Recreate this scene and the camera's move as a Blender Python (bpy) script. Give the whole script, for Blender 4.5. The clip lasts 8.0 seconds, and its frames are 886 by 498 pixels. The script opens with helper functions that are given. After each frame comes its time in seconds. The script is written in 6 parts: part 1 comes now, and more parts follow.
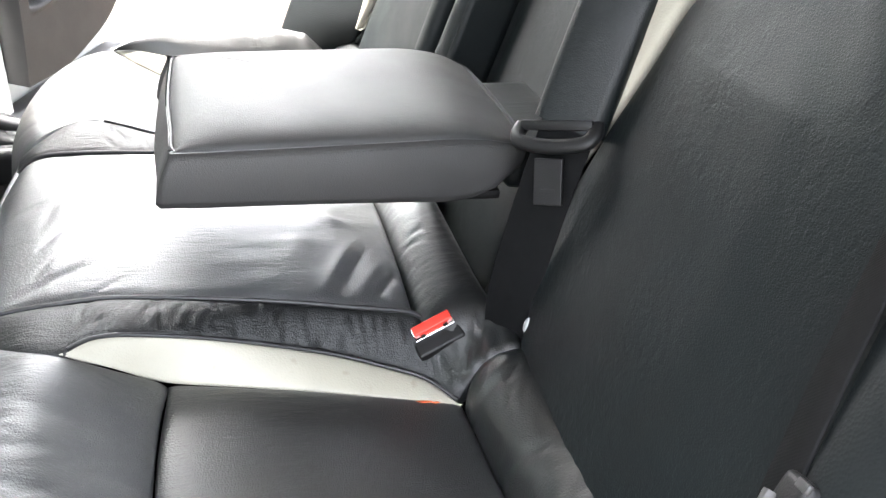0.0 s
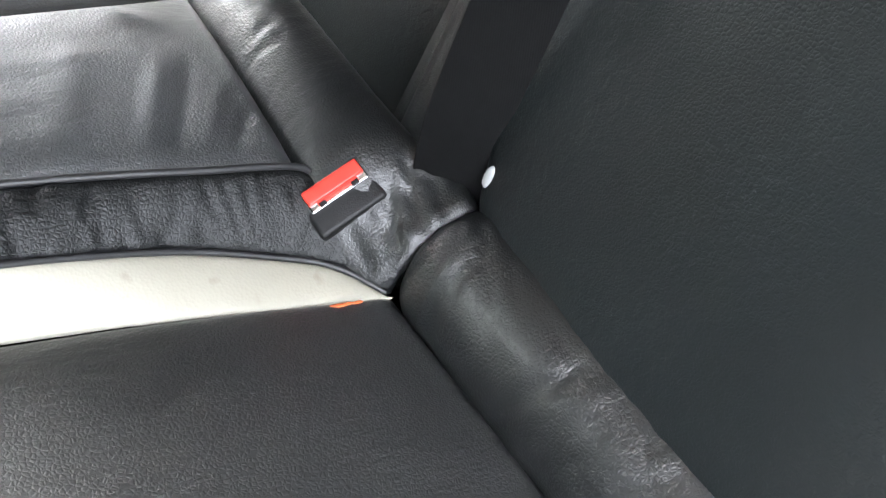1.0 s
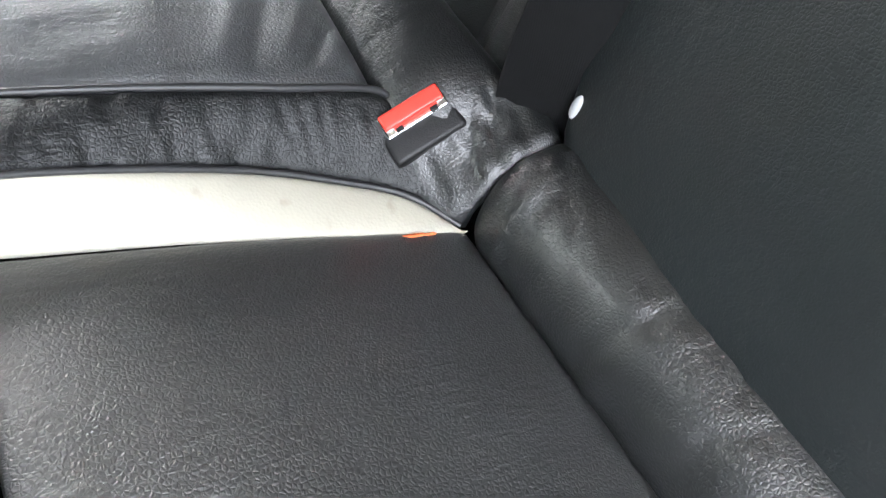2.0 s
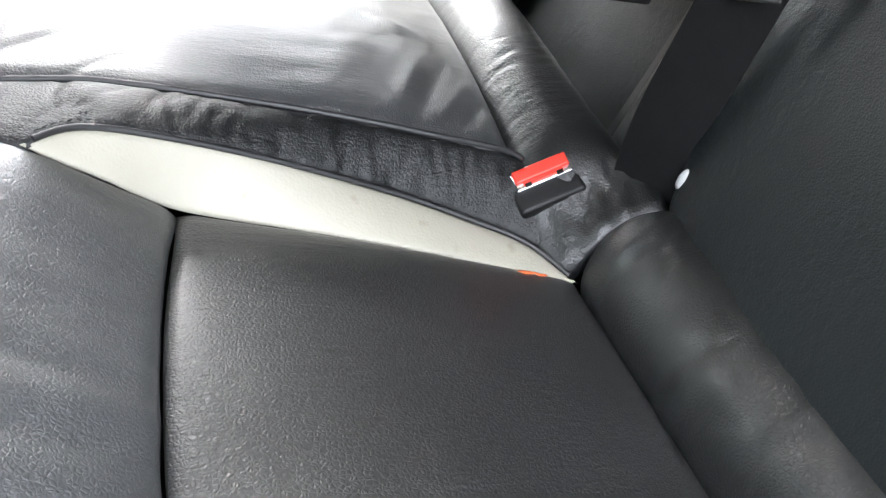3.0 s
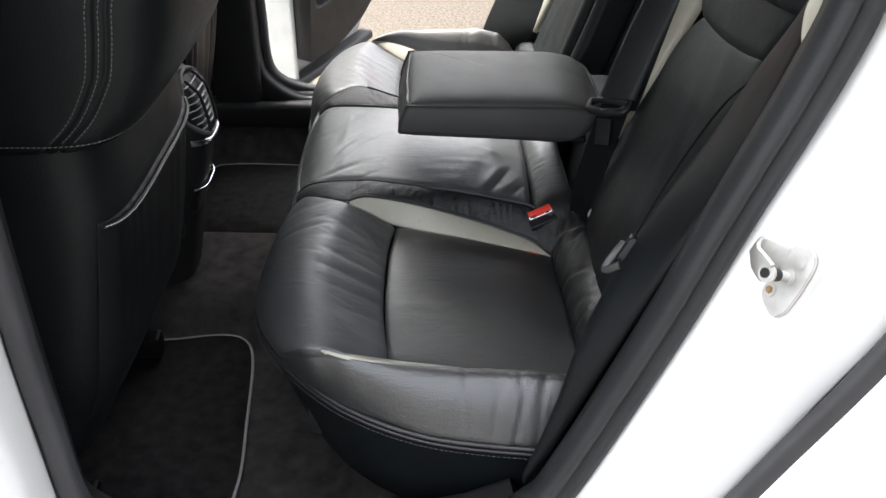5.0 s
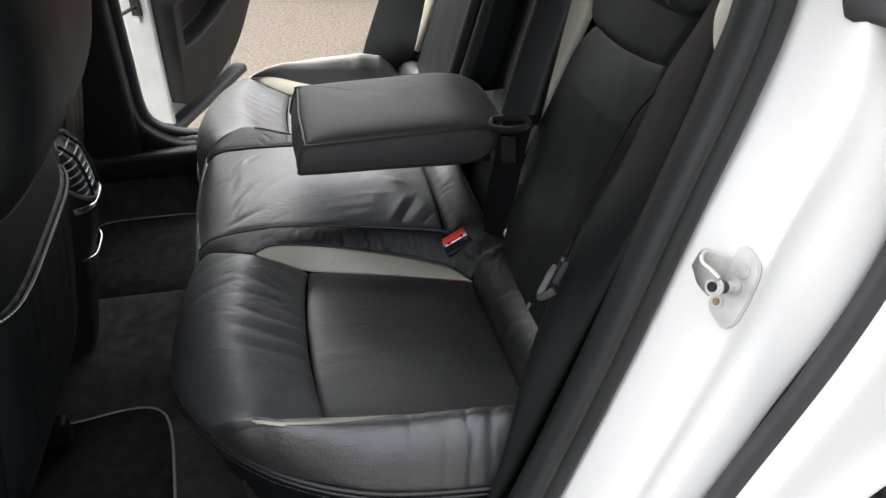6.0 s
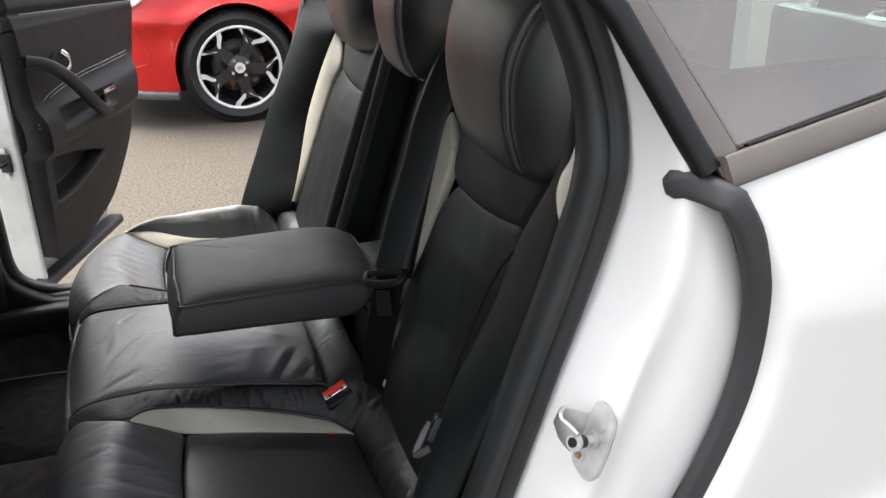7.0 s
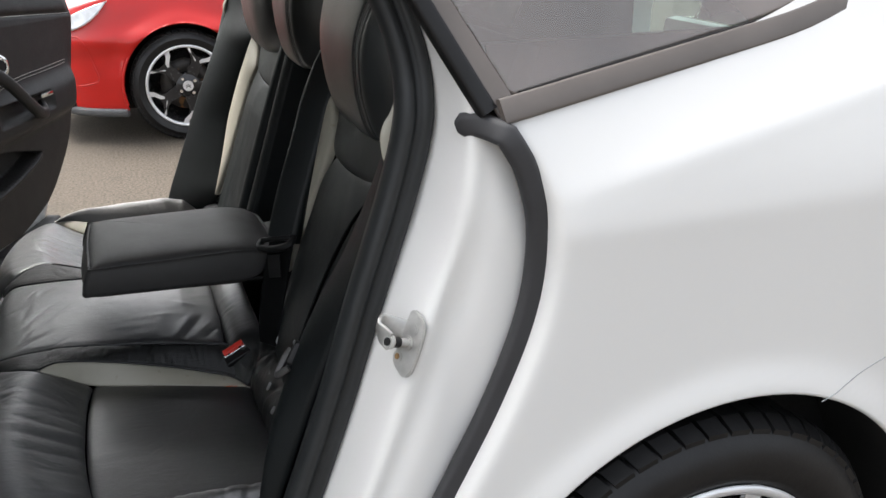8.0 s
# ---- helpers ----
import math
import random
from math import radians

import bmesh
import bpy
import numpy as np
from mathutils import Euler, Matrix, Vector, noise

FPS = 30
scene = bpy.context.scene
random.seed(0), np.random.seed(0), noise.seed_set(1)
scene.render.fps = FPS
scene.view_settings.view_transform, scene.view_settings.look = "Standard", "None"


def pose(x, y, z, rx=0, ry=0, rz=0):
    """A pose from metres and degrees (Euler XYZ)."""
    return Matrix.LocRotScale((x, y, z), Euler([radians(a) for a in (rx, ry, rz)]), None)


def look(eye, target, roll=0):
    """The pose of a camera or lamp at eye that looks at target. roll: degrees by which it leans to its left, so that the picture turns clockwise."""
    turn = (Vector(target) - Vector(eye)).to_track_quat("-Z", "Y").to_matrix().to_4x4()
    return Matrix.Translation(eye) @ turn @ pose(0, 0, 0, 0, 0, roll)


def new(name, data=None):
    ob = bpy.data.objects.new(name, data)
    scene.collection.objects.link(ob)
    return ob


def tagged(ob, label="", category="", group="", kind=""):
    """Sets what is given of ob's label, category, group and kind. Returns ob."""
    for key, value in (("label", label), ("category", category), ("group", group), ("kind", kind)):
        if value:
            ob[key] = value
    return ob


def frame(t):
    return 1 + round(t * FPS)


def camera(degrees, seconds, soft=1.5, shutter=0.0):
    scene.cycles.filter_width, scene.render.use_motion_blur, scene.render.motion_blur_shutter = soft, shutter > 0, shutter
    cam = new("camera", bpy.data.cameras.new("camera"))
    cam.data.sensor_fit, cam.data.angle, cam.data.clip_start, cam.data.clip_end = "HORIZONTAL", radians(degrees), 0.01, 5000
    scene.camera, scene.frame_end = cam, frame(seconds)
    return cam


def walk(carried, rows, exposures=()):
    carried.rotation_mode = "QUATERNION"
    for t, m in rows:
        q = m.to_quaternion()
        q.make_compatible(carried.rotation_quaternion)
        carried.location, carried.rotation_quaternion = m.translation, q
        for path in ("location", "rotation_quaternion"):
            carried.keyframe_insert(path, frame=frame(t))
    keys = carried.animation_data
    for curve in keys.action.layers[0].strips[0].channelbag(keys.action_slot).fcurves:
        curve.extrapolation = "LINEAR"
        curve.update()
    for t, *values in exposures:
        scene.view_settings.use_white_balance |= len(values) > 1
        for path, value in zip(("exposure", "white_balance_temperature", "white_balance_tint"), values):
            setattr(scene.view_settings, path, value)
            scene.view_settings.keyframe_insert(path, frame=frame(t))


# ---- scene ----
cam = camera(54.00, 8.0)
PATH = [
    (0, (-0.1774, -0.8673, 1.0555), (0.0713, -0.0461, 0.5419), 3.89),
    (0.5, (-0.2467, -0.6870, 0.8956), (0.1982, 0.0197, 0.3454), 9.63),
    (1, (-0.2061, -0.5506, 0.9281), (0.2851, -0.0400, 0.2224), 15.60),
    (1.5, (-0.2032, -0.5362, 0.8974), (0.2752, -0.0490, 0.1668), 15.81),
    (1.7, (-0.2048, -0.5247, 0.9128), (0.2529, -0.0612, 0.1540), 16.81),
    (2.8, (-0.2330, -0.6590, 0.8260), (0.1464, 0.2243, 0.0664), 12.00),
    (3, (-0.2400, -0.6830, 0.8680), (0.1430, 0.2450, 0.1270), 12.40),
    (3.5, (-0.2048, -0.9553, 1.0740), (-0.0313, -0.1568, 0.4976), 9.82),
    (4, (-0.1214, -1.1930, 1.2218), (-0.1029, -0.3800, 0.6399), 6.40),
    (4.2, (-0.1344, -1.3080, 1.2287), (-0.1352, -0.4866, 0.6583), 4.48),
    (5.3, (-0.1988, -1.5005, 1.3275), (-0.1339, -0.6608, 0.7883), -2.48),
    (5.5, (-0.2136, -1.4815, 1.3263), (-0.1057, -0.6460, 0.7874), -4.02),
    (6, (-0.2086, -1.4323, 1.3170), (-0.0687, -0.5974, 0.7846), -2.41),
    (6.5, (-0.2072, -1.4276, 1.3507), (-0.0171, -0.5600, 0.8912), -1.12),
    (7, (-0.1899, -1.4511, 1.3684), (0.0920, -0.5821, 0.9616), -0.97),
    (7.5, (-0.1638, -1.5090, 1.3693), (0.1471, -0.6382, 0.9884), -1.47),
    (8, (-0.1127, -1.6858, 1.3330), (0.2085, -0.8163, 0.9580), -0.34),
]
walk(cam, [(t, look(e, g, r)) for t, e, g, r in PATH],
     exposures=[(0, 4.8), (0.5, 4.75), (1.0, 5.05), (1.7, 5.25), (2.8, 4.9), (3.5, 4.6), (4.2, 4.8), (5.3, 2.55), (6.5, 2.55), (8.0, 1.95)])

# ---- world, sun and exposure ----
SUN_UP, SUN_TURN = radians(60), radians(-36)
world = bpy.data.worlds.new("overcast_sky")
scene.world = world
world.use_nodes = True
wn = world.node_tree.nodes
sky = wn.new("ShaderNodeTexSky")
sky.sky_type = "NISHITA"
sky.sun_disc = False
sky.sun_elevation, sky.sun_rotation = SUN_UP, SUN_TURN
sky.air_density, sky.dust_density = 1.0, 7.0
desat = wn.new("ShaderNodeHueSaturation")
desat.inputs["Saturation"].default_value = 0.32
world.node_tree.links.new(sky.outputs[0], desat.inputs["Color"])
world.node_tree.links.new(desat.outputs[0], wn["Background"].inputs["Color"])
wn["Background"].inputs["Strength"].default_value = 0.15
sun_data = bpy.data.lights.new("sun", "SUN")
sun_data.energy, sun_data.angle, sun_data.color = 0.5, radians(40), (1.0, 0.98, 0.95)
sun = new("sun", sun_data)
sun.matrix_world = look((0, 0, 0), (-math.sin(SUN_TURN) * math.cos(SUN_UP), -math.cos(SUN_TURN) * math.cos(SUN_UP), -math.sin(SUN_UP)))

# ---- materials ----
def material(name, color, rough=0.5, metal=0.0, spec=0.5, vary=0.15, vscale=5.0, rvary=0.08, bumps=(), coat=0.0, spots=None, emit=None, coat_rough=0.03):
    """A principled material. bumps: (kind, scale, strength, distance); vary: lightness variation at vscale."""
    m = bpy.data.materials.new(name)
    m.use_nodes = True
    nt = m.node_tree
    N, L = nt.nodes, nt.links
    p = N["Principled BSDF"]
    tc = N.new("ShaderNodeTexCoord")
    base = (*color, 1)
    noise_n = N.new("ShaderNodeTexNoise")
    noise_n.inputs["Scale"].default_value, noise_n.inputs["Detail"].default_value = vscale, 4
    L.new(tc.outputs["Object"], noise_n.inputs["Vector"])
    ramp = N.new("ShaderNodeValToRGB")
    ramp.color_ramp.elements[0].position, ramp.color_ramp.elements[1].position = 0.3, 0.7
    ramp.color_ramp.elements[0].color = (*[c * (1 - vary) for c in color], 1)
    ramp.color_ramp.elements[1].color = (*[min(1, c * (1 + vary)) for c in color], 1)
    L.new(noise_n.outputs["Fac"], ramp.inputs["Fac"])
    col = ramp.outputs["Color"]
    if spots:
        sc, lo, hi, scol = spots
        sn = N.new("ShaderNodeTexNoise")
        sn.inputs["Scale"].default_value, sn.inputs["Detail"].default_value = sc, 3
        L.new(tc.outputs["Object"], sn.inputs["Vector"])
        mr = N.new("ShaderNodeMapRange")
        mr.inputs["From Min"].default_value, mr.inputs["From Max"].default_value = lo, hi
        L.new(sn.outputs["Fac"], mr.inputs["Value"])
        mix = N.new("ShaderNodeMix")
        mix.data_type = "RGBA"
        mix.inputs["B"].default_value = (*scol, 1)
        mix.inputs[7].default_value = (*scol, 1)
        L.new(mr.outputs["Result"], mix.inputs[0])
        L.new(col, mix.inputs[6])
        col = mix.outputs[2]
    L.new(col, p.inputs["Base Color"])
    p.inputs["Metallic"].default_value = metal
    p.inputs["Specular IOR Level"].default_value = spec
    p.inputs["Coat Weight"].default_value = coat
    p.inputs["Coat Roughness"].default_value = coat_rough
    rn = N.new("ShaderNodeTexNoise")
    rn.inputs["Scale"].default_value, rn.inputs["Detail"].default_value = vscale * 2.7, 3
    L.new(tc.outputs["Object"], rn.inputs["Vector"])
    rr = N.new("ShaderNodeMapRange")
    rr.inputs["To Min"].default_value, rr.inputs["To Max"].default_value = max(0.02, rough - rvary), rough + rvary
    L.new(rn.outputs["Fac"], rr.inputs["Value"])
    L.new(rr.outputs["Result"], p.inputs["Roughness"])
    last = None
    for kind, scale, strength, dist in bumps:
        source = tc.outputs["Object"]
        if kind == "voronoi":
            t = N.new("ShaderNodeTexVoronoi")
            t.feature = "F1"
            t.inputs["Scale"].default_value = scale
            t.inputs["Randomness"].default_value = 1.0
            out = t.outputs["Distance"]
        elif kind == "ridge":
            t = N.new("ShaderNodeTexNoise")
            t.noise_type = "RIDGED_MULTIFRACTAL"
            t.inputs["Scale"].default_value, t.inputs["Detail"].default_value = scale, 3
            t.inputs["Distortion"].default_value = 1.2
            out = t.outputs["Fac"]
        elif kind == "pebble":
            # small leather cells with sunken outlines, bent a little so that no rows show
            bend, shift, joined = N.new("ShaderNodeTexNoise"), N.new("ShaderNodeVectorMath"), N.new("ShaderNodeVectorMath")
            bend.inputs["Scale"].default_value = scale * 0.22
            shift.operation, joined.operation = "SCALE", "ADD"
            shift.inputs["Scale"].default_value = 1.6 / scale
            L.new(tc.outputs["Object"], bend.inputs["Vector"])
            L.new(bend.outputs["Color"], shift.inputs[0])
            L.new(tc.outputs["Object"], joined.inputs[0])
            L.new(shift.outputs[0], joined.inputs[1])
            t = N.new("ShaderNodeTexVoronoi")
            t.feature = "DISTANCE_TO_EDGE"
            t.inputs["Scale"].default_value = scale
            top = N.new("ShaderNodeMapRange")
            top.interpolation_type = "SMOOTHSTEP"
            top.inputs["From Max"].default_value = 0.30
            L.new(t.outputs["Distance"], top.inputs["Value"])
            out = top.outputs["Result"]
            source = joined.outputs[0]
        elif kind == "wrinkle":
            # fine lines drawn out along x, in patches
            stretch = N.new("ShaderNodeMapping")
            stretch.inputs["Scale"].default_value = (0.20, 1.0, 0.85)
            stretch.inputs["Rotation"].default_value = (0, 0, 0.12)
            L.new(tc.outputs["Object"], stretch.inputs["Vector"])
            t = N.new("ShaderNodeTexNoise")
            t.inputs["Scale"].default_value, t.inputs["Detail"].default_value = scale, 3
            t.inputs["Distortion"].default_value = 0.6
            patch = N.new("ShaderNodeTexNoise")
            patch.inputs["Scale"].default_value = 14
            L.new(tc.outputs["Object"], patch.inputs["Vector"])
            worn = N.new("ShaderNodeMapRange")
            worn.inputs["From Min"].default_value, worn.inputs["From Max"].default_value = 0.38, 0.62
            worn.inputs["To Min"].default_value = 0.1
            L.new(patch.outputs["Fac"], worn.inputs["Value"])
            both = N.new("ShaderNodeMath")
            both.operation = "MULTIPLY"
            L.new(t.outputs["Fac"], both.inputs[0])
            L.new(worn.outputs["Result"], both.inputs[1])
            out = both.outputs[0]
            source = stretch.outputs[0]
        elif kind == "wave":
            t = N.new("ShaderNodeTexWave")
            t.inputs["Scale"].default_value = scale
            out = t.outputs["Fac"]
        else:
            t = N.new("ShaderNodeTexNoise")
            t.inputs["Scale"].default_value, t.inputs["Detail"].default_value = scale, 5
            out = t.outputs["Fac"]
        L.new(source, t.inputs["Vector"])
        b = N.new("ShaderNodeBump")
        b.inputs["Strength"].default_value, b.inputs["Distance"].default_value = strength, dist
        L.new(out, b.inputs["Height"])
        if last:
            L.new(last, b.inputs["Normal"])
        last = b.outputs["Normal"]
    if last:
        L.new(last, p.inputs["Normal"])
    if emit:
        p.inputs["Emission Color"].default_value, p.inputs["Emission Strength"].default_value = (*emit[0], 1), emit[1]
    return m


GRAIN = (("noise", 40, 0.12, 0.004), ("wrinkle", 200, 0.70, 0.0019), ("pebble", 400, 0.42, 0.0006))
# One bench leather: copies for lit panels lightened, copies for shaded panels darkened.
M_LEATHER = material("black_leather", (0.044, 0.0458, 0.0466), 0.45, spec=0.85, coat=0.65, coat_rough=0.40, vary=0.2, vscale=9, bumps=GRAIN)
M_LEATHER_SEAT = material("lit_seat_leather", (0.0175, 0.0182, 0.0184), 0.38, spec=0.9, coat=0.75, coat_rough=0.36, vary=0.25, vscale=6, bumps=(("noise", 24, 0.06, 0.004), ("wrinkle", 190, 0.70, 0.0018), ("pebble", 400, 0.45, 0.0006)))
# Same leather for the backs, darkened: their shade is put into the colour.
M_LEATHER_SHADED = material("shaded_back_leather", (0.0046, 0.0068, 0.0074), 0.47, spec=0.36, vary=0.25, vscale=7, bumps=(("noise", 16, 0.16, 0.006), ("wrinkle", 150, 0.45, 0.0016), ("pebble", 460, 0.30, 0.0004)))
M_ARM = material("armrest_leather", (0.030, 0.0296, 0.0292), 0.58, spec=0.7, vary=0.2, vscale=8, bumps=(("noise", 20, 0.05, 0.004), ("pebble", 480, 0.35, 0.0004)))
M_ROLL = material("creased_roll_leather", (0.0062, 0.0072, 0.0075), 0.38, spec=0.75, coat=0.3, coat_rough=0.32, vary=0.2, vscale=8, bumps=(("noise", 30, 0.10, 0.004), ("wrinkle", 210, 0.50, 0.0016), ("pebble", 400, 0.36, 0.0005)))
M_GUSSET = material("wrinkled_gusset_leather", (0.0075, 0.0082, 0.0084), 0.50, spec=0.5, vary=0.2, vscale=8, bumps=(("noise", 30, 0.10, 0.004), ("wrinkle", 230, 0.80, 0.0020), ("pebble", 400, 0.45, 0.0006)))
M_HEADREST = material("headrest_leather", (0.0120, 0.0145, 0.0152), 0.42, spec=0.8, coat=0.5, coat_rough=0.36, vary=0.2, vscale=8, bumps=(("noise", 20, 0.05, 0.004), ("pebble", 480, 0.25, 0.0004)))
# Front seats' leather, base darkened for the shade on their rear sides.
M_SEATBACK = material("shaded_front_leather", (0.0042, 0.0058, 0.0062), 0.5, spec=0.26, vary=0.25, vscale=7, bumps=(("noise", 22, 0.06, 0.004), ("voronoi", 460, 0.22, 0.0009)))
M_BOLSTER = material("matt_black_bolster", (0.0036, 0.0052, 0.0056), 0.54, spec=0.24, vary=0.2, vscale=9, bumps=(("noise", 40, 0.12, 0.003), ("voronoi", 520, 0.25, 0.0009)))
M_CREAM = material("cream_leather", (0.37, 0.352, 0.288), 0.45, vary=0.06, vscale=14, bumps=(("noise", 60, 0.1, 0.003), ("voronoi", 500, 0.2, 0.001)), spots=(45, 0.66, 0.78, (0.28, 0.255, 0.19)))
M_PIPING = material("piping_leather", (0.022, 0.022, 0.023), 0.4, vary=0.2, vscale=60)
M_FOAM = material("dark_foam_base", (0.006, 0.006, 0.006), 0.8)
M_WEB = material("belt_webbing", (0.0040, 0.0042, 0.0045), 0.8, spec=0.12, vary=0.2, vscale=40, bumps=(("wave", 320, 0.15, 0.0006), ("noise", 700, 0.3, 0.0005)))
M_PLASTIC = material("black_plastic", (0.0055, 0.0055, 0.0058), 0.48, spec=0.32, vary=0.15, vscale=20, bumps=(("voronoi", 900, 0.2, 0.0006),))
M_TRIM = material("soft_black_trim", (0.0090, 0.0090, 0.0094), 0.55, spec=0.3, vary=0.2, vscale=8, bumps=(("voronoi", 600, 0.3, 0.0008), ("noise", 40, 0.08, 0.003)))
M_RUBBER = material("seal_rubber", (0.030, 0.030, 0.032), 0.62, vary=0.2, vscale=12, bumps=(("noise", 300, 0.15, 0.0006),))
M_SEAL = material("black_seal_rubber", (0.0135, 0.0155, 0.0165), 0.52, vary=0.2, vscale=12, bumps=(("noise", 300, 0.15, 0.0006),))
M_RED = material("red_button_plastic", (0.72, 0.045, 0.03), 0.35, vary=0.08, vscale=60)
M_CHROME = material("chrome", (0.75, 0.76, 0.78), 0.12, metal=1.0, vary=0.04)
M_STEEL = material("bare_steel", (0.50, 0.495, 0.475), 0.40, metal=0.7, vary=0.14, vscale=60, bumps=(("noise", 400, 0.15, 0.0005),))
M_RUST = material("rusty_screw", (0.32, 0.20, 0.09), 0.7, metal=0.5, vary=0.4, vscale=200)
M_PAINT = material("white_car_paint", (0.728, 0.726, 0.704), 0.4, vary=0.004, vscale=2, rvary=0.02, coat=0.6)
# White paint greyed: the far door's shade is put into the colour.
M_SHADED_PAINT = material("shaded_shut_paint", (0.36, 0.375, 0.375), 0.5, vary=0.12, vscale=12, rvary=0.1, spots=(9, 0.62, 0.8, (0.26, 0.25, 0.23)))
M_STITCH = material("pale_thread", (0.55, 0.54, 0.50), 0.8, vary=0.1, vscale=300)
M_TONGUE = material("grey_tongue_plastic", (0.030, 0.030, 0.0295), 0.36, vary=0.12, vscale=60)
M_GTHREAD = material("grey_thread", (0.085, 0.085, 0.082), 0.8, vary=0.2, vscale=300)
M_BINDING = material("mat_binding", (0.30, 0.29, 0.28), 0.85, vary=0.2, vscale=200)
M_DTHREAD = material("dark_thread", (0.034, 0.034, 0.034), 0.7, vary=0.2, vscale=300)
M_CARPET = material("charcoal_carpet", (0.050, 0.046, 0.044), 0.95, spec=0.1, vary=0.35, vscale=30, bumps=(("noise", 500, 0.7, 0.003), ("noise", 90, 0.3, 0.004)))
M_MAT = material("black_mat_pile", (0.020, 0.019, 0.019), 0.95, spec=0.1, vary=0.35, vscale=40, bumps=(("noise", 600, 0.7, 0.003),))
M_GLASS_TRIM = material("window_trim_film", (0.11, 0.095, 0.085), 0.35, vary=0.12, vscale=10, bumps=(("noise", 120, 0.05, 0.001),))
M_TYRE = material("tyre_rubber", (0.0062, 0.0062, 0.0066), 0.50, spec=0.4, vary=0.3, vscale=30, bumps=(("noise", 200, 0.25, 0.001),))
M_RIM = material("machined_alloy", (0.72, 0.73, 0.74), 0.35, metal=0.55, vary=0.06, vscale=20)
M_RIMBLACK = material("gloss_black_alloy", (0.018, 0.018, 0.019), 0.25, vary=0.2, vscale=20)
M_REDPAINT = material("red_car_paint", (0.42, 0.005, 0.003), 0.35, spec=0.3, vary=0.02, vscale=3, rvary=0.04, coat=0.55, coat_rough=0.02)
M_DARKPLASTIC = material("grey_bumper_plastic", (0.06, 0.062, 0.065), 0.55, vary=0.15, vscale=15)
M_BRAKE = material("rusty_brake_disc", (0.018, 0.015, 0.013), 0.5, vary=0.4, vscale=40, spots=(9, 0.56, 0.60, (0.24, 0.11, 0.03)))
M_LAMP = material("headlamp_lens", (0.62, 0.65, 0.68), 0.08, vary=0.25, vscale=12, coat=1.0)
M_GROUND = material("worn_tarmac", (0.080, 0.068, 0.054), 0.9, spec=0.2, vary=0.45, vscale=75, bumps=(("noise", 160, 0.6, 0.006), ("voronoi", 220, 0.5, 0.004)), spots=(3.2, 0.6, 0.85, (0.055, 0.048, 0.040)))
# Unseen lining; its tone is paled to throw more light into the cabin.
M_HEADLINER = material("pale_grey_headliner", (0.74, 0.74, 0.72), 0.9, vary=0.08, vscale=40)
M_ORANGE = material("orange_scuff", (0.75, 0.16, 0.05), 0.6, vary=0.3, vscale=300)
M_PALEWEAR = material("pale_plastic_clip", (0.36, 0.37, 0.37), 0.5, vary=0.08, vscale=80)


def glass_material(name, tint, ior, sky_haze=0.0):
    """Thin tinted pane: a clear sheet with a mirror gloss."""
    m = bpy.data.materials.new(name)
    m.use_nodes = True
    N, L = m.node_tree.nodes, m.node_tree.links
    N.remove(N["Principled BSDF"])
    clear, gloss, mix, fr = (N.new(k) for k in ("ShaderNodeBsdfTransparent", "ShaderNodeBsdfGlossy", "ShaderNodeMixShader", "ShaderNodeFresnel"))
    clear.inputs["Color"].default_value = (*tint, 1)
    gloss.inputs["Roughness"].default_value = 0.04
    fr.inputs["IOR"].default_value = ior
    L.new(fr.outputs["Fac"], mix.inputs["Fac"])
    L.new(clear.outputs[0], mix.inputs[1])
    L.new(gloss.outputs[0], mix.inputs[2])
    last = mix
    if sky_haze:
        # sky reflection painted as a brownish haze in uneven patches
        film, both, cloud, amount = (N.new(k) for k in ("ShaderNodeBsdfDiffuse", "ShaderNodeMixShader", "ShaderNodeTexNoise", "ShaderNodeMapRange"))
        place = N.new("ShaderNodeTexCoord")
        film.inputs["Color"].default_value = (0.42, 0.36, 0.325, 1)
        cloud.inputs["Scale"].default_value = 3.5
        cloud.inputs["Detail"].default_value = 3.0
        amount.inputs["From Min"].default_value = 0.35
        amount.inputs["From Max"].default_value = 0.65
        amount.inputs["To Min"].default_value = sky_haze * 0.6
        amount.inputs["To Max"].default_value = sky_haze * 1.3
        L.new(place.outputs["Object"], cloud.inputs["Vector"])
        L.new(cloud.outputs["Fac"], amount.inputs["Value"])
        L.new(amount.outputs[0], both.inputs["Fac"])
        L.new(mix.outputs[0], both.inputs[1])
        L.new(film.outputs[0], both.inputs[2])
        last = both
    L.new(last.outputs[0], N["Material Output"].inputs["Surface"])
    return m


M_PRIVACY = glass_material("dark_privacy_glass", (0.40, 0.60, 0.52), 2.2, 0.32)
M_GLASS = glass_material("tinted_glass", (0.74, 0.80, 0.76), 1.5)


# ---- mesh helpers ----
def link_mesh(name, verts, faces, mat, parent=None, label="", smooth=True):
    me = bpy.data.meshes.new(name)
    me.from_pydata([tuple(float(c) for c in v) for v in verts], [], [tuple(int(i) for i in f) for f in faces])
    me.materials.append(mat)
    if smooth:
        me.polygons.foreach_set("use_smooth", [True] * len(me.polygons))
    me.update()
    ob = new(name, me)
    if parent is not None:
        ob.parent = parent
    if label:
        tagged(ob, label)
    return ob


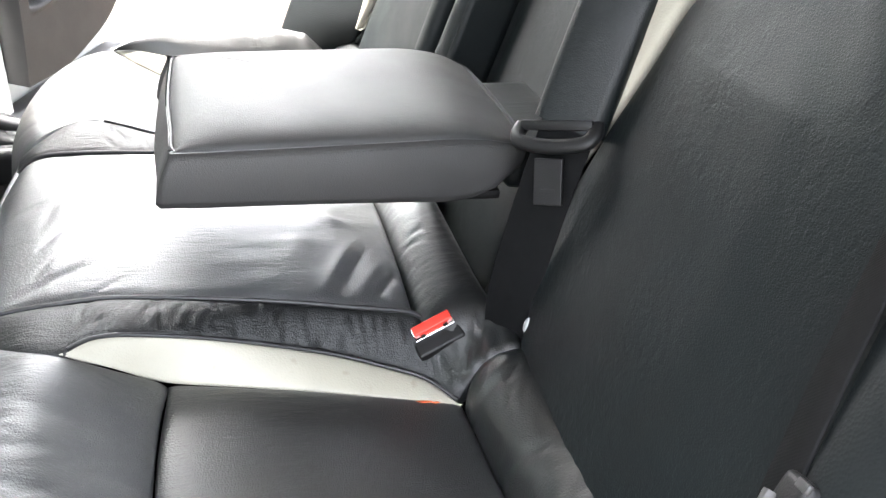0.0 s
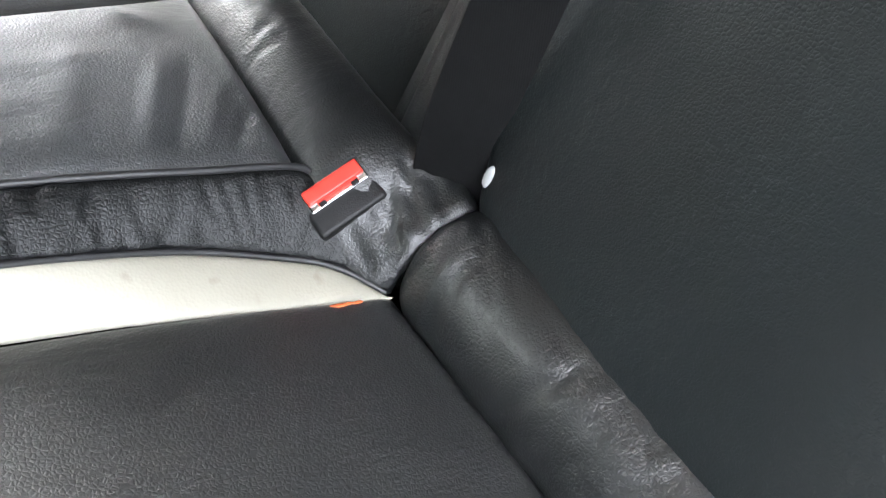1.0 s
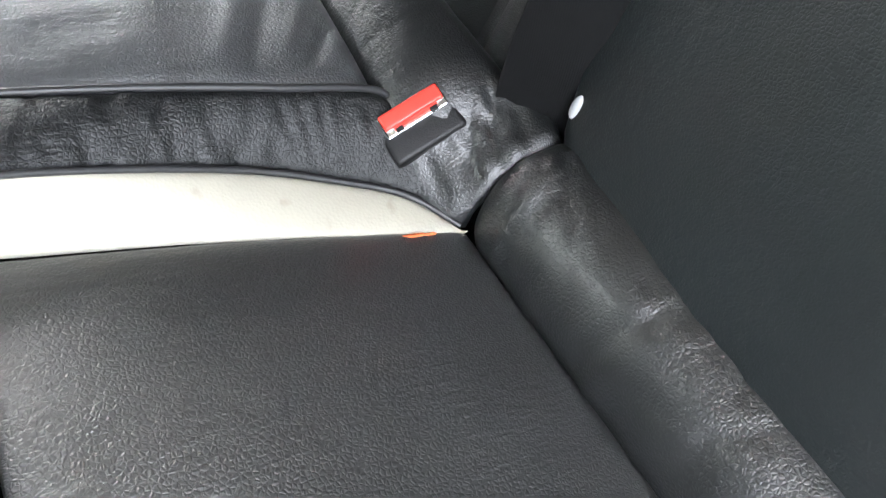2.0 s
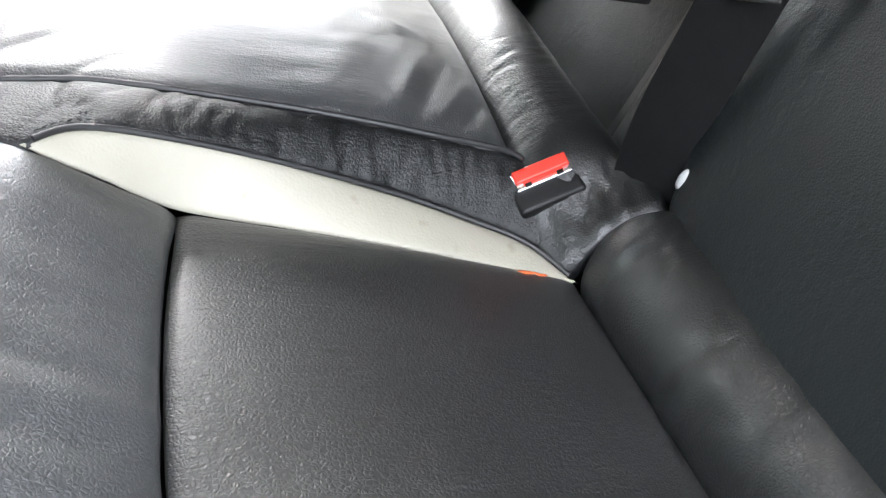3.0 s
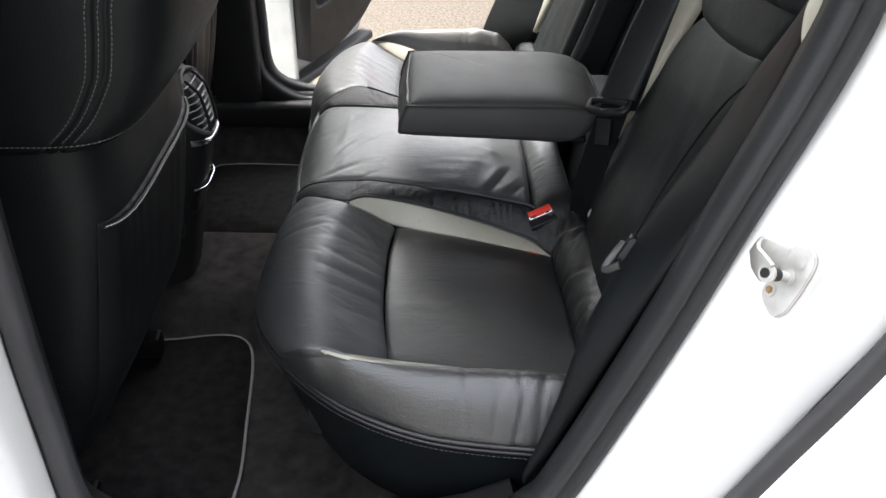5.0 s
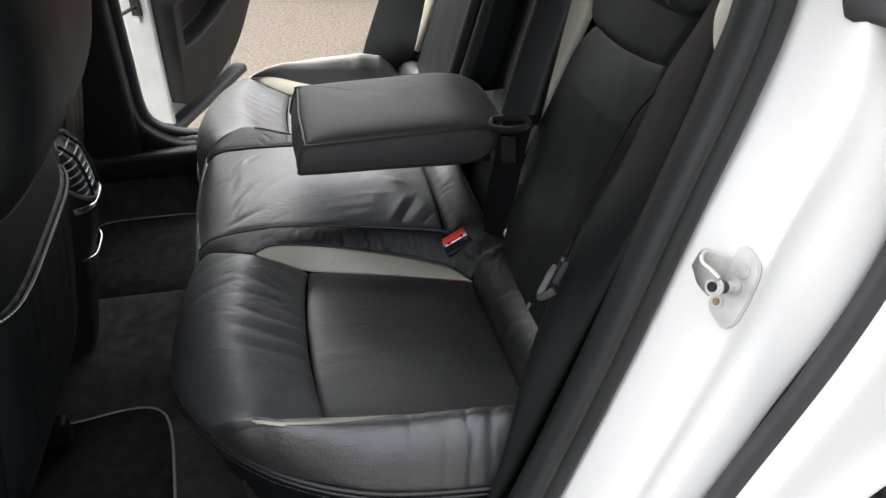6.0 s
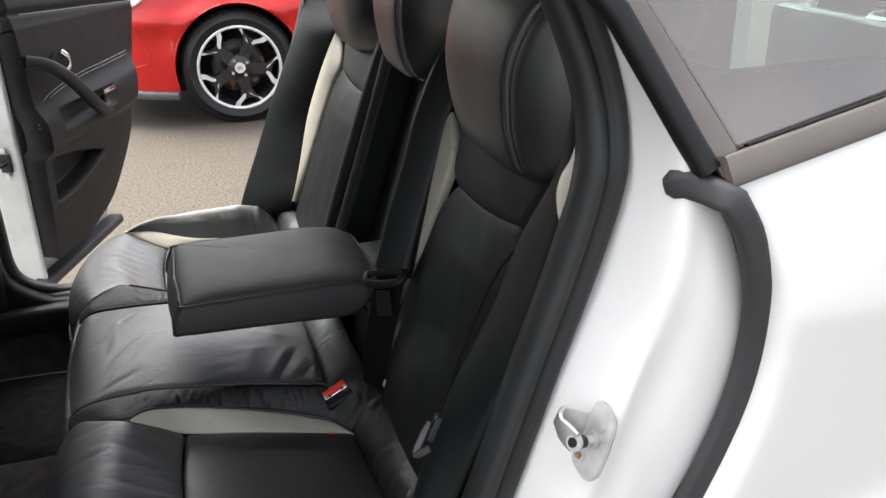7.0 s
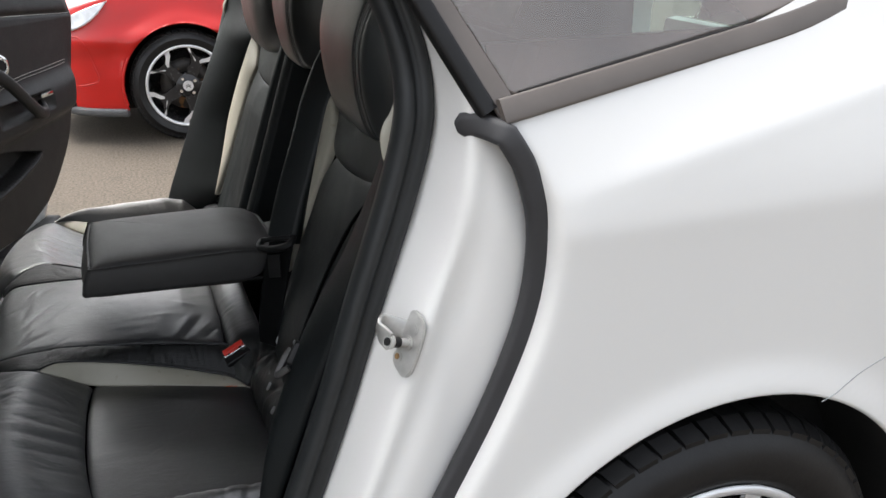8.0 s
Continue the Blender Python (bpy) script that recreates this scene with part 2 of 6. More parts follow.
def part(name, bm, mat, parent, label="", smooth=False):
    me = bpy.data.meshes.new(name)
    bm.normal_update()
    bm.to_mesh(me)
    bm.free()
    me.materials.append(mat)
    if smooth:
        me.polygons.foreach_set("use_smooth", [True] * len(me.polygons))
        me.set_sharp_from_angle(angle=radians(40))
    ob = new(name, me)
    if parent is not None:
        ob.parent = parent
    if label:
        tagged(ob, label)
    return ob


def thing(name, label, category, group="", kind=""):
    return tagged(new(name), label, category, group, kind)


def curve(pts):
    """Catmull-Rom through points, by arc length; returns f(t array) -> (..., dim)."""
    p = np.array(pts, float)
    ext = np.vstack([2 * p[0] - p[1], p, 2 * p[-1] - p[-2]])
    fine = []
    for i in range(len(p) - 1):
        a, b, c, e = ext[i:i + 4]
        t = np.linspace(0, 1, 24, endpoint=(i == len(p) - 2))[:, None]
        fine.append(0.5 * (2 * b + (c - a) * t + (2 * a - 5 * b + 4 * c - e) * t ** 2 + (3 * b - a - 3 * c + e) * t ** 3))
    fine = np.vstack(fine)
    s = np.concatenate([[0], np.cumsum(np.linalg.norm(np.diff(fine, axis=0), axis=1))])
    s /= s[-1]

    def f(t):
        t = np.asarray(t, float)
        return np.stack([np.interp(t, s, fine[:, k]) for k in range(fine.shape[1])], -1)
    return f


def grid_faces(nu, nv, flip=False, off=0):
    i = np.arange(nu - 1)[:, None] * nv + np.arange(nv - 1)[None, :]
    q = np.stack([i, i + nv, i + nv + 1, i + 1], -1).reshape(-1, 4) + off
    return q[:, ::-1] if flip else q


def sheet(name, base, nu, nv, mat, parent, out, label="", dips=(0, 0, 0, 0), dipw=0.014, extra=None, mirror=1, hem=0.012):
    """A puffed surface: base(U, V) -> points, pulled in along its edges (u0, u1, v0, v1), with a hem turned inwards."""
    U, V = np.meshgrid(np.linspace(0, 1, nu), np.linspace(0, 1, nv), indexing="ij")
    P = base(U, V)
    n = np.cross(np.gradient(P, axis=0), np.gradient(P, axis=1))
    n /= np.linalg.norm(n, axis=2, keepdims=True) + 1e-12
    flip = (n.reshape(-1, 3) @ np.array(out)).mean() < 0
    if flip:
        n = -n
    su = np.concatenate([np.zeros((1, nv)), np.cumsum(np.linalg.norm(np.diff(P, axis=0), axis=2), 0)], 0)
    sv = np.concatenate([np.zeros((nu, 1)), np.cumsum(np.linalg.norm(np.diff(P, axis=1), axis=2), 1)], 1)
    disp = np.zeros((nu, nv))
    for dep, dist in zip(dips, (su, su[-1:] - su, sv, sv[:, -1:] - sv)):
        disp -= dep * np.clip(1 - dist / dipw, 0, 1) ** 2
    if extra is not None:
        disp = disp + extra(P)
    P = P + n * disp[..., None]
    if hem:
        lo = P - n * hem
        rows = np.concatenate([lo[:1], P, lo[-1:]], 0)
        loc = np.concatenate([lo[:1], lo, lo[-1:]], 0)
        P = np.concatenate([loc[:, :1], rows, loc[:, -1:]], 1)
        nu, nv = nu + 2, nv + 2
    if mirror < 0:
        P = P * np.array([1, -1, 1])
        flip = not flip
    return link_mesh(name, P.reshape(-1, 3), grid_faces(nu, nv, flip), mat, parent, label)


def sweep(name, pts, section, mat, parent, up=(0, 0, 1), label="", closed_section=True, mirror=1, caps=True, taper=None):
    """Carries a section [(a, b), ...] along a line; a lies across, b along up."""
    p = np.array(pts, float)
    tan = np.gradient(p, axis=0)
    tan /= np.linalg.norm(tan, axis=1, keepdims=True) + 1e-12
    upv = np.array(up, float)
    if upv.ndim == 1:
        upv = np.repeat(upv[None], len(p), 0)
    side = np.cross(tan, upv)
    side /= np.linalg.norm(side, axis=1, keepdims=True) + 1e-12
    u2 = np.cross(side, tan)
    sec = np.array(section, float)
    k = len(sec)
    tp = np.ones(len(p)) if taper is None else np.array(taper)
    V = p[:, None] + tp[:, None, None] * (side[:, None] * sec[None, :, :1] + u2[:, None] * sec[None, :, 1:])
    V = V.reshape(-1, 3)
    faces = []
    for i in range(len(p) - 1):
        for j in range(k if closed_section else k - 1):
            a, b = i * k + j, i * k + (j + 1) % k
            faces.append((a, b, b + k, a + k))
    if closed_section and caps:
        faces.append(tuple(range(k))[::-1])
        faces.append(tuple(range((len(p) - 1) * k, len(p) * k)))
    if mirror < 0:
        V = V * np.array([1, -1, 1])
        faces = [f[::-1] for f in faces]
    ob = link_mesh(name, V, faces, mat, parent, label)
    ob.data.set_sharp_from_angle(angle=radians(50))
    return ob


def ring_section(r, n=8, squash=1.0):
    return [(r * math.cos(2 * math.pi * i / n), r * squash * math.sin(2 * math.pi * i / n)) for i in range(n)]


def round_section(w, h, r, n=4):
    out = []
    for cx, cy, a0 in ((w / 2 - r, h / 2 - r, 0), (-w / 2 + r, h / 2 - r, 90), (-w / 2 + r, -h / 2 + r, 180), (w / 2 - r, -h / 2 + r, 270)):
        for i in range(n):
            a = radians(a0 + 90 * i / (n - 1))
            out.append((cx + r * math.cos(a), cy + r * math.sin(a)))
    return out


def line(pts, n):
    return curve(pts)(np.linspace(0, 1, n))


def stitches(name, pts, mat, parent, pitch=0.006, length=0.004, r=0.0007, mirror=1, lift=(0, 0, 0)):
    p = np.array(pts, float) + np.array(lift)
    s = np.concatenate([[0], np.cumsum(np.linalg.norm(np.diff(p, axis=0), axis=1))])
    V, F = [], []
    for d0 in np.arange(0, s[-1] - length, pitch):
        a = np.array([np.interp(d0, s, p[:, k]) for k in range(3)])
        b = np.array([np.interp(d0 + length, s, p[:, k]) for k in range(3)])
        t = (b - a) / np.linalg.norm(b - a)
        q = np.cross(t, (0.3, 0.5, 0.8))
        q /= np.linalg.norm(q)
        w = np.cross(t, q)
        o = len(V)
        for e, rr in ((a, 0.5), ((a + b) / 2, 1.1), (b, 0.5)):
            for i in range(5):
                an = 2 * math.pi * i / 5
                V.append((e + r * rr * (q * math.cos(an) + w * math.sin(an))) * np.array([1, mirror, 1]))
        for i in range(2):
            for j in range(5):
                F.append((o + 5 * i + j, o + 5 * i + (j + 1) % 5, o + 5 * i + 5 + (j + 1) % 5, o + 5 * i + 5 + j))
    return tagged(link_mesh(name, V, F, mat, parent), kind="stuff")


def box_bm(size, loc=(0, 0, 0), bevel=0.004, seg=2, rot=None):
    bm = bmesh.new()
    bmesh.ops.create_cube(bm, size=1)
    bmesh.ops.scale(bm, vec=size, verts=bm.verts)
    if bevel:
        bmesh.ops.bevel(bm, geom=bm.edges[:], offset=bevel, segments=seg, affect="EDGES", profile=0.6)
    m = Matrix.Translation(loc) @ (rot.to_4x4() if rot else Matrix.Identity(4))
    bmesh.ops.transform(bm, matrix=m, verts=bm.verts)
    return bm


def cyl_bm(r, depth, m=Matrix.Identity(4), seg=20, bevel=0.0, r2=None):
    bm = bmesh.new()
    bmesh.ops.create_cone(bm, cap_ends=True, segments=seg, radius1=r, radius2=r if r2 is None else r2, depth=depth)
    if bevel:
        es = [e for e in bm.edges if abs(e.verts[0].co.z - e.verts[1].co.z) < 1e-6]
        bmesh.ops.bevel(bm, geom=es, offset=bevel, segments=2, affect="EDGES")
    bmesh.ops.transform(bm, matrix=m, verts=bm.verts)
    return bm


def bump_field(seed, n, box, length, amp, width, angle, spread=0.35):
    """Random soft creases: segments with a gaussian cross-section; returns f(P) -> height."""
    rng = np.random.RandomState(seed)
    segs = []
    for _ in range(n):
        c = np.array([rng.uniform(box[0], box[1]), rng.uniform(box[2], box[3])])
        a = angle + rng.uniform(-spread, spread)
        segs.append((c, a, length * rng.uniform(0.5, 1.3), amp * rng.uniform(0.4, 1.2), width * rng.uniform(0.7, 1.4)))

    def f(P):
        h = np.zeros(P.shape[:2])
        for c, a, ln, am, w in segs:
            dx, dy = P[..., 0] - c[0], P[..., 1] - c[1]
            s = dx * math.cos(a) + dy * math.sin(a)
            q = -dx * math.sin(a) + dy * math.cos(a) + 0.15 * s * s / ln
            h += am * np.exp(-(q / w) ** 2) * np.exp(-(s / ln * 2) ** 2)
        return h
    return f


def crease(x0, y0, x1, y1, amp, w):
    c, a = ((x0 + x1) / 2, (y0 + y1) / 2), math.atan2(y1 - y0, x1 - x0)
    ln = math.hypot(x1 - x0, y1 - y0)

    def f(P):
        dx, dy = P[..., 0] - c[0], P[..., 1] - c[1]
        s, q = dx * math.cos(a) + dy * math.sin(a), -dx * math.sin(a) + dy * math.cos(a)
        return amp * np.exp(-(q / w) ** 2) * np.exp(-(s / ln * 1.7) ** 4)
    return f


def add(*fs):
    return lambda P: sum(f(P) for f in fs)


def smooth_rows(table):
    f = curve([(a, b) for a, b in table])
    fine = f(np.linspace(0, 1, 200))
    return lambda z: np.interp(z, fine[:, 0], fine[:, 1])


# ---- ground ----
me_g = bmesh.new()
bmesh.ops.create_grid(me_g, x_segments=60, y_segments=60, size=150)
tagged(part("ground", me_g, M_GROUND, None), "worn pale brown-grey tarmac of a car park", "ground", kind="structure")

# ---- the white car's shell ----
car = thing("estate_car", "white five-door car with its rear doors open", "car")

# line of the rear door opening, along the outer lip of its seal: height -> x
SEAL_PTS = [(-0.62, 0.345), (-0.40, 0.345), (-0.20, 0.352), (-0.09, 0.38), (-0.03, 0.425), (0.005, 0.48), (0.092, 0.707), (0.148, 0.875), (0.19, 0.997), (0.213, 1.083), (0.217, 1.154), (0.2, 1.228), (0.165, 1.30), (0.10, 1.365), (0.0, 1.40), (-0.3, 1.43), (-0.62, 1.43)]
seal_line = line(SEAL_PTS, 120)
# edge of the quarter panel's skin behind the door gap
RUB_PTS = [(-0.25, 0.30), (-0.02, 0.335), (0.085, 0.45), (0.184, 0.64), (0.253, 0.777), (0.294, 0.89), (0.303, 0.985), (0.287, 1.055), (0.262, 1.098)]


def door_side(s):
    """Rear door opening of one side; s = -1 for the side that the camera stands at."""
    m = 1 if s < 0 else -1
    # white jamb: from the seal outwards, round a corner, then back to the skin
    upper = [(0.245, 1.125), (0.19, 1.235), (0.14, 1.31), (0.08, 1.38), (0.0, 1.42)]
    low = line(RUB_PTS, 70)
    hi = line([RUB_PTS[-1]] + upper, 40)[1:]
    outer = np.vstack([low, hi])
    so = curve(SEAL_PTS[3:-2])
    zs = np.linspace(0, 1, 110)
    oc = curve(outer[::3])(zs)
    ic = so(zs)
    # shape weight: how far the shoulder lies behind the seal
    def jamb(U, V):
        a, b = ic[np.round(U * 109).astype(int)], oc[np.round(U * 109).astype(int)]
        prof_f = np.array([-0.03, 0.05, 0.10, 0.15, 0.21, 0.32, 0.60, 0.85, 1.0])
        prof_y = np.array([-0.745, -0.782, -0.808, -0.829, -0.843, -0.850, -0.853, -0.853, -0.852])
        f = curve(np.stack([prof_f, prof_y], 1))(V)
        fx, y = f[..., 0], f[..., 1]
        top = np.clip((a[..., 1] - 1.05) / 0.25, 0, 1)
        y = y + top * 0.05 + 0.06 * np.clip((a[..., 1] - 1.15), 0, 1)
        y = y + 0.006 * np.exp(-((fx - 0.42) / 0.13) ** 2) * np.clip((a[..., 1] - 0.50) * 5, 0, 1) * np.clip((1.12 - a[..., 1]) * 6, 0, 1)
        xz = a * (1 - fx[..., None]) + b * fx[..., None]
        return np.stack([xz[..., 0], y, xz[..., 1]], -1)
    pocket = lambda P: -0.010 * np.exp(-((P[..., 0] - 0.215) / 0.035) ** 2 - ((P[..., 2] - 0.86) / 0.16) ** 2)
    sheet("door_jamb", jamb, 110, 40, M_PAINT, car, (-1, -1, 0.0), "white painted door jamb", extra=pocket, mirror=m, hem=0.004)
    # two-ridged rubber seal round the opening
    n = len(seal_line)
    p3 = np.stack([seal_line[:, 0], np.full(n, -0.745) + np.clip(seal_line[:, 1] - 1.1, 0, 1) * 0.22, seal_line[:, 1]], 1)
    cen = np.array([-0.3, -0.745, 0.9])
    tan = np.gradient(p3, axis=0)
    nrm = np.cross(tan, (0, 1, 0))
    nrm /= np.linalg.norm(nrm, axis=1, keepdims=True)
    if ((p3 - cen) * nrm).sum() < 0:
        nrm = -nrm
    sec = [(-0.02, 0.004), (0.008, 0.006), (0.020, 0.003), (0.027, -0.004), (0.029, -0.012), (0.025, -0.019), (0.019, -0.023), (0.024, -0.028), (0.028, -0.035), (0.027, -0.043), (0.019, -0.050), (0.004, -0.053), (-0.02, -0.045)]
    # section: a along y, b along the outward normal
    V = []
    for q, w in zip(p3, nrm):
        for a, b in sec:
            V.append((q[0] + w[0] * b * 0.76, q[1] - a, q[2] + w[2] * b * 0.76))
    k = len(sec)
    F = [(i * k + j, i * k + (j + 1) % k, (i + 1) * k + (j + 1) % k, (i + 1) * k + j) for i in range(n - 1) for j in range(k)]
    if m < 0:
        V = [(a, -b, c) for a, b, c in V]
        F = [f[::-1] for f in F]
    link_mesh("door_seal", V, F, M_SEAL, car, "black ribbed rubber door seal")
    # hollow rubber strip along the edge of the quarter panel, with its rounded end
    rub = line(RUB_PTS, 60)
    p = np.stack([rub[:, 0] + 0.002, np.full(60, -0.864), rub[:, 1]], 1)
    end = np.array([(0.250, -0.84, 1.103), (0.238, -0.825, 1.104), (0.226, -0.815, 1.100)])
    pts = np.vstack([p, line([p[-1], *end], 10)[1:]])
    sweep("edge_rubber", pts, round_section(0.027, 0.018, 0.007, 4), M_RUBBER, car, up=(0, -1, 0), label="grey rubber strip along the panel edge", mirror=m, taper=np.concatenate([np.ones(len(pts) - 3), [1.05, 1.0, 0.55]]))
    return m


def quarter_panel(s):
    m = 1 if s < 0 else -1
    edge = curve(RUB_PTS)
    # skin between the door gap and the rear, with the wheel arch cut out
    nz, nx = 90, 120
    cx, cz, cr = 0.585, 0.325, 0.402
    def ybody(x, z):
        y = -0.893 + 0.477 * np.clip(z - 0.98, 0, 1) ** 1.24 + 0.10 * np.clip(0.62 - z, 0, 1) ** 2
        fold = z - (1.020 + 0.195 * (x - 0.296))
        y = y - 0.009 * np.exp(-np.abs(fold) / np.where(fold > 0, 0.035, 0.075)) * np.clip((x - 0.27) * 5, 0, 1)
        y = y + 0.10 * np.clip(x - 0.75, 0, 2) ** 2
        d = np.hypot(x - cx, z - cz)
        y = y - 0.012 * np.exp(-((d - cr) / 0.03) ** 2) * (z > 0.3)
        return y
    ez = edge(np.linspace(0, 1, 300))
    def belt(x):
        return 1.108 + 0.172 * (x - 0.265) + 0.6 * np.clip(x - 0.62, 0, 0.3) ** 2
    def base(U, V):
        # U along x from the door edge to the rear, V from bottom to top
        x_end = 1.55
        zt = 0.34 + V * 0.9
        x0 = np.interp(np.minimum(zt, 1.095), ez[:, 1], ez[:, 0])
        x = x0 + 0.004 + (x_end - x0) * U ** 1.4
        ztop = belt(x)
        z = 0.34 + V * (ztop - 0.34)
        x0 = np.interp(np.minimum(z, 1.095), ez[:, 1], ez[:, 0])
        x0 = x0 + 0.010 * np.clip((1.095 - z) / 0.08, 0, 1) - 0.002
        x = x0 + (x_end - x0) * U ** 1.8
        return np.stack([x, ybody(x, z) + 0.030 * np.exp(-(x - x0) / 0.006), z], -1)
    U, V = np.meshgrid(np.linspace(0, 1, nx), np.linspace(0, 1, nz), indexing="ij")
    P = base(U, V)
    # push points inside the arch circle onto it
    d = np.hypot(P[..., 0] - cx, P[..., 2] - cz)
    inside = d < cr
    faces, keep = [], {}
    verts = []
    for i in range(nx):
        for j in range(nz):
            keep[i, j] = len(verts)
            q = P[i, j].copy()
            if inside[i, j]:
                f = cr / max(d[i, j], 1e-6)
                q[0], q[2] = cx + (q[0] - cx) * f, cz + (q[2] - cz) * f
                q[1] = ybody(q[0], q[2])
            verts.append(q)
    for i in range(nx - 1):
        for j in range(nz - 1):
            ids = [(i, j), (i + 1, j), (i + 1, j + 1), (i, j + 1)]
            if sum(bool(inside[a]) for a in ids) < 4:
                faces.append(tuple(keep[a] for a in ids))
    if m < 0:
        verts = [(a, -b, c) for a, b, c in verts]
        faces = [f[::-1] for f in faces]
    link_mesh("quarter_panel", verts, faces, M_PAINT, car, "smooth white painted quarter panel")
    # rolled lip of the arch and the dark liner behind it
    an = np.linspace(radians(-8), radians(188), 80)
    lip = np.stack([cx + cr * np.cos(an), np.zeros(80), cz + cr * np.sin(an)], 1)
    lip[:, 1] = ybody(lip[:, 0], lip[:, 2]) + 0.006
    sweep("arch_lip", lip, ring_section(0.006, 8), M_PAINT, car, up=(0, -1, 0), mirror=m)
    V, F = [], []
    for k, (r, y) in enumerate(((cr - 0.004, -0.892), (cr + 0.004, -0.80), (cr, -0.62), (0.01, -0.6))):
        for a in an:
            V.append((cx + r * math.cos(a), y * m, cz + r * math.sin(a)))
    F = grid_faces(4, 80)
    link_mesh("wheel_arch_liner", V, F, M_FOAM, car, "black wheel arch liner")
    # seam between quarter panel and bumper
    seam = line([(0.727, 0, 0.690), (0.773, 0, 0.707), (0.81, 0, 0.719), (0.846, 0, 0.731), (1.0, 0, 0.765), (1.4, 0, 0.80)], 30)
    seam[:, 1] = ybody(seam[:, 0], seam[:, 2]) - 0.0008
    sweep("panel_gap", seam, ring_section(0.0007, 6), M_SHADED_PAINT, car, up=(0, -1, 0), mirror=m)
    return ybody, belt


for side in (-1, 1):
    door_side(side)
    ybody, belt = quarter_panel(side)


def rear_side_window(s):
    m = 1 if s < 0 else -1
    win = part("window", box_bm((0.012, 0.004, 0.012), (0.27, -0.842 * m, 1.125), 0.001), M_GLASS_TRIM, car, "fixed rear side window")
    def plane(x, z):
        return -0.848 + 0.47 * (z - 1.11)
    bot = lambda x: belt(x)
    # lower finishing strip
    xs = np.linspace(0.262, 1.35, 40)
    p = np.stack([xs, plane(xs, bot(xs)) - 0.004, bot(xs) + 0.013], 1)
    sweep("sill_strip", p, round_section(0.010, 0.029, 0.003, 3), M_GLASS_TRIM, win, up=(0, 0.42, 1), label="grey-brown window finishing strip", mirror=m)
    p = np.stack([xs, plane(xs, bot(xs) + 0.025) - 0.003, bot(xs) + 0.025], 1)[1:]
    sweep("sill_lip", p, round_section(0.006, 0.003, 0.001, 3), M_PLASTIC, win, up=(0, 0.42, 1), label="black rubber wiper lip", mirror=m)
    # front pillar strip: black rubber and a brownish film-covered band
    zz = np.linspace(1.118, 1.44, 30)
    xf = 0.262 - 0.545 * (zz - 1.113) - 0.25 * np.clip(zz - 1.25, 0, 1)
    p = np.stack([xf - 0.007, plane(xf, zz) + 0.004 - 0.016 * np.clip((zz - 1.14) / 0.12, 0, 1), zz], 1)
    sweep("pillar_rubber", p, round_section(0.021, 0.020, 0.005, 3), M_PLASTIC, win, up=(0, -1, 0.4), label="black rubber pillar strip", mirror=m)
    p = np.stack([xf + 0.015, plane(xf, zz) - 0.001, zz], 1)
    sweep("pillar_band", p, round_section(0.026, 0.006, 0.002, 3), M_GLASS_TRIM, win, up=(0, -1, 0.4), label="dull brown pillar band", mirror=m)
    # pane
    def pane(U, V):
        z0, z1 = 1.13, 1.44
        z = z0 + (z1 - z0) * V
        xl = 0.262 - 0.545 * (z - 1.113) - 0.25 * np.clip(z - 1.25, 0, 1) + 0.029
        x = xl + (1.35 - xl) * U
        zb = belt(x) + 0.022
        z = zb + (1.44 - zb) * V
        xl = 0.262 - 0.545 * (z - 1.113) - 0.25 * np.clip(z - 1.25, 0, 1) + 0.029
        x = xl + (1.35 - xl) * U
        return np.stack([x, plane(x, z), z], -1)
    sheet("pane", pane, 90, 60, M_PRIVACY, win, (0, -1, 0.3), "tinted glass pane", mirror=m, hem=0.004)


for side in (-1, 1):
    rear_side_window(side)


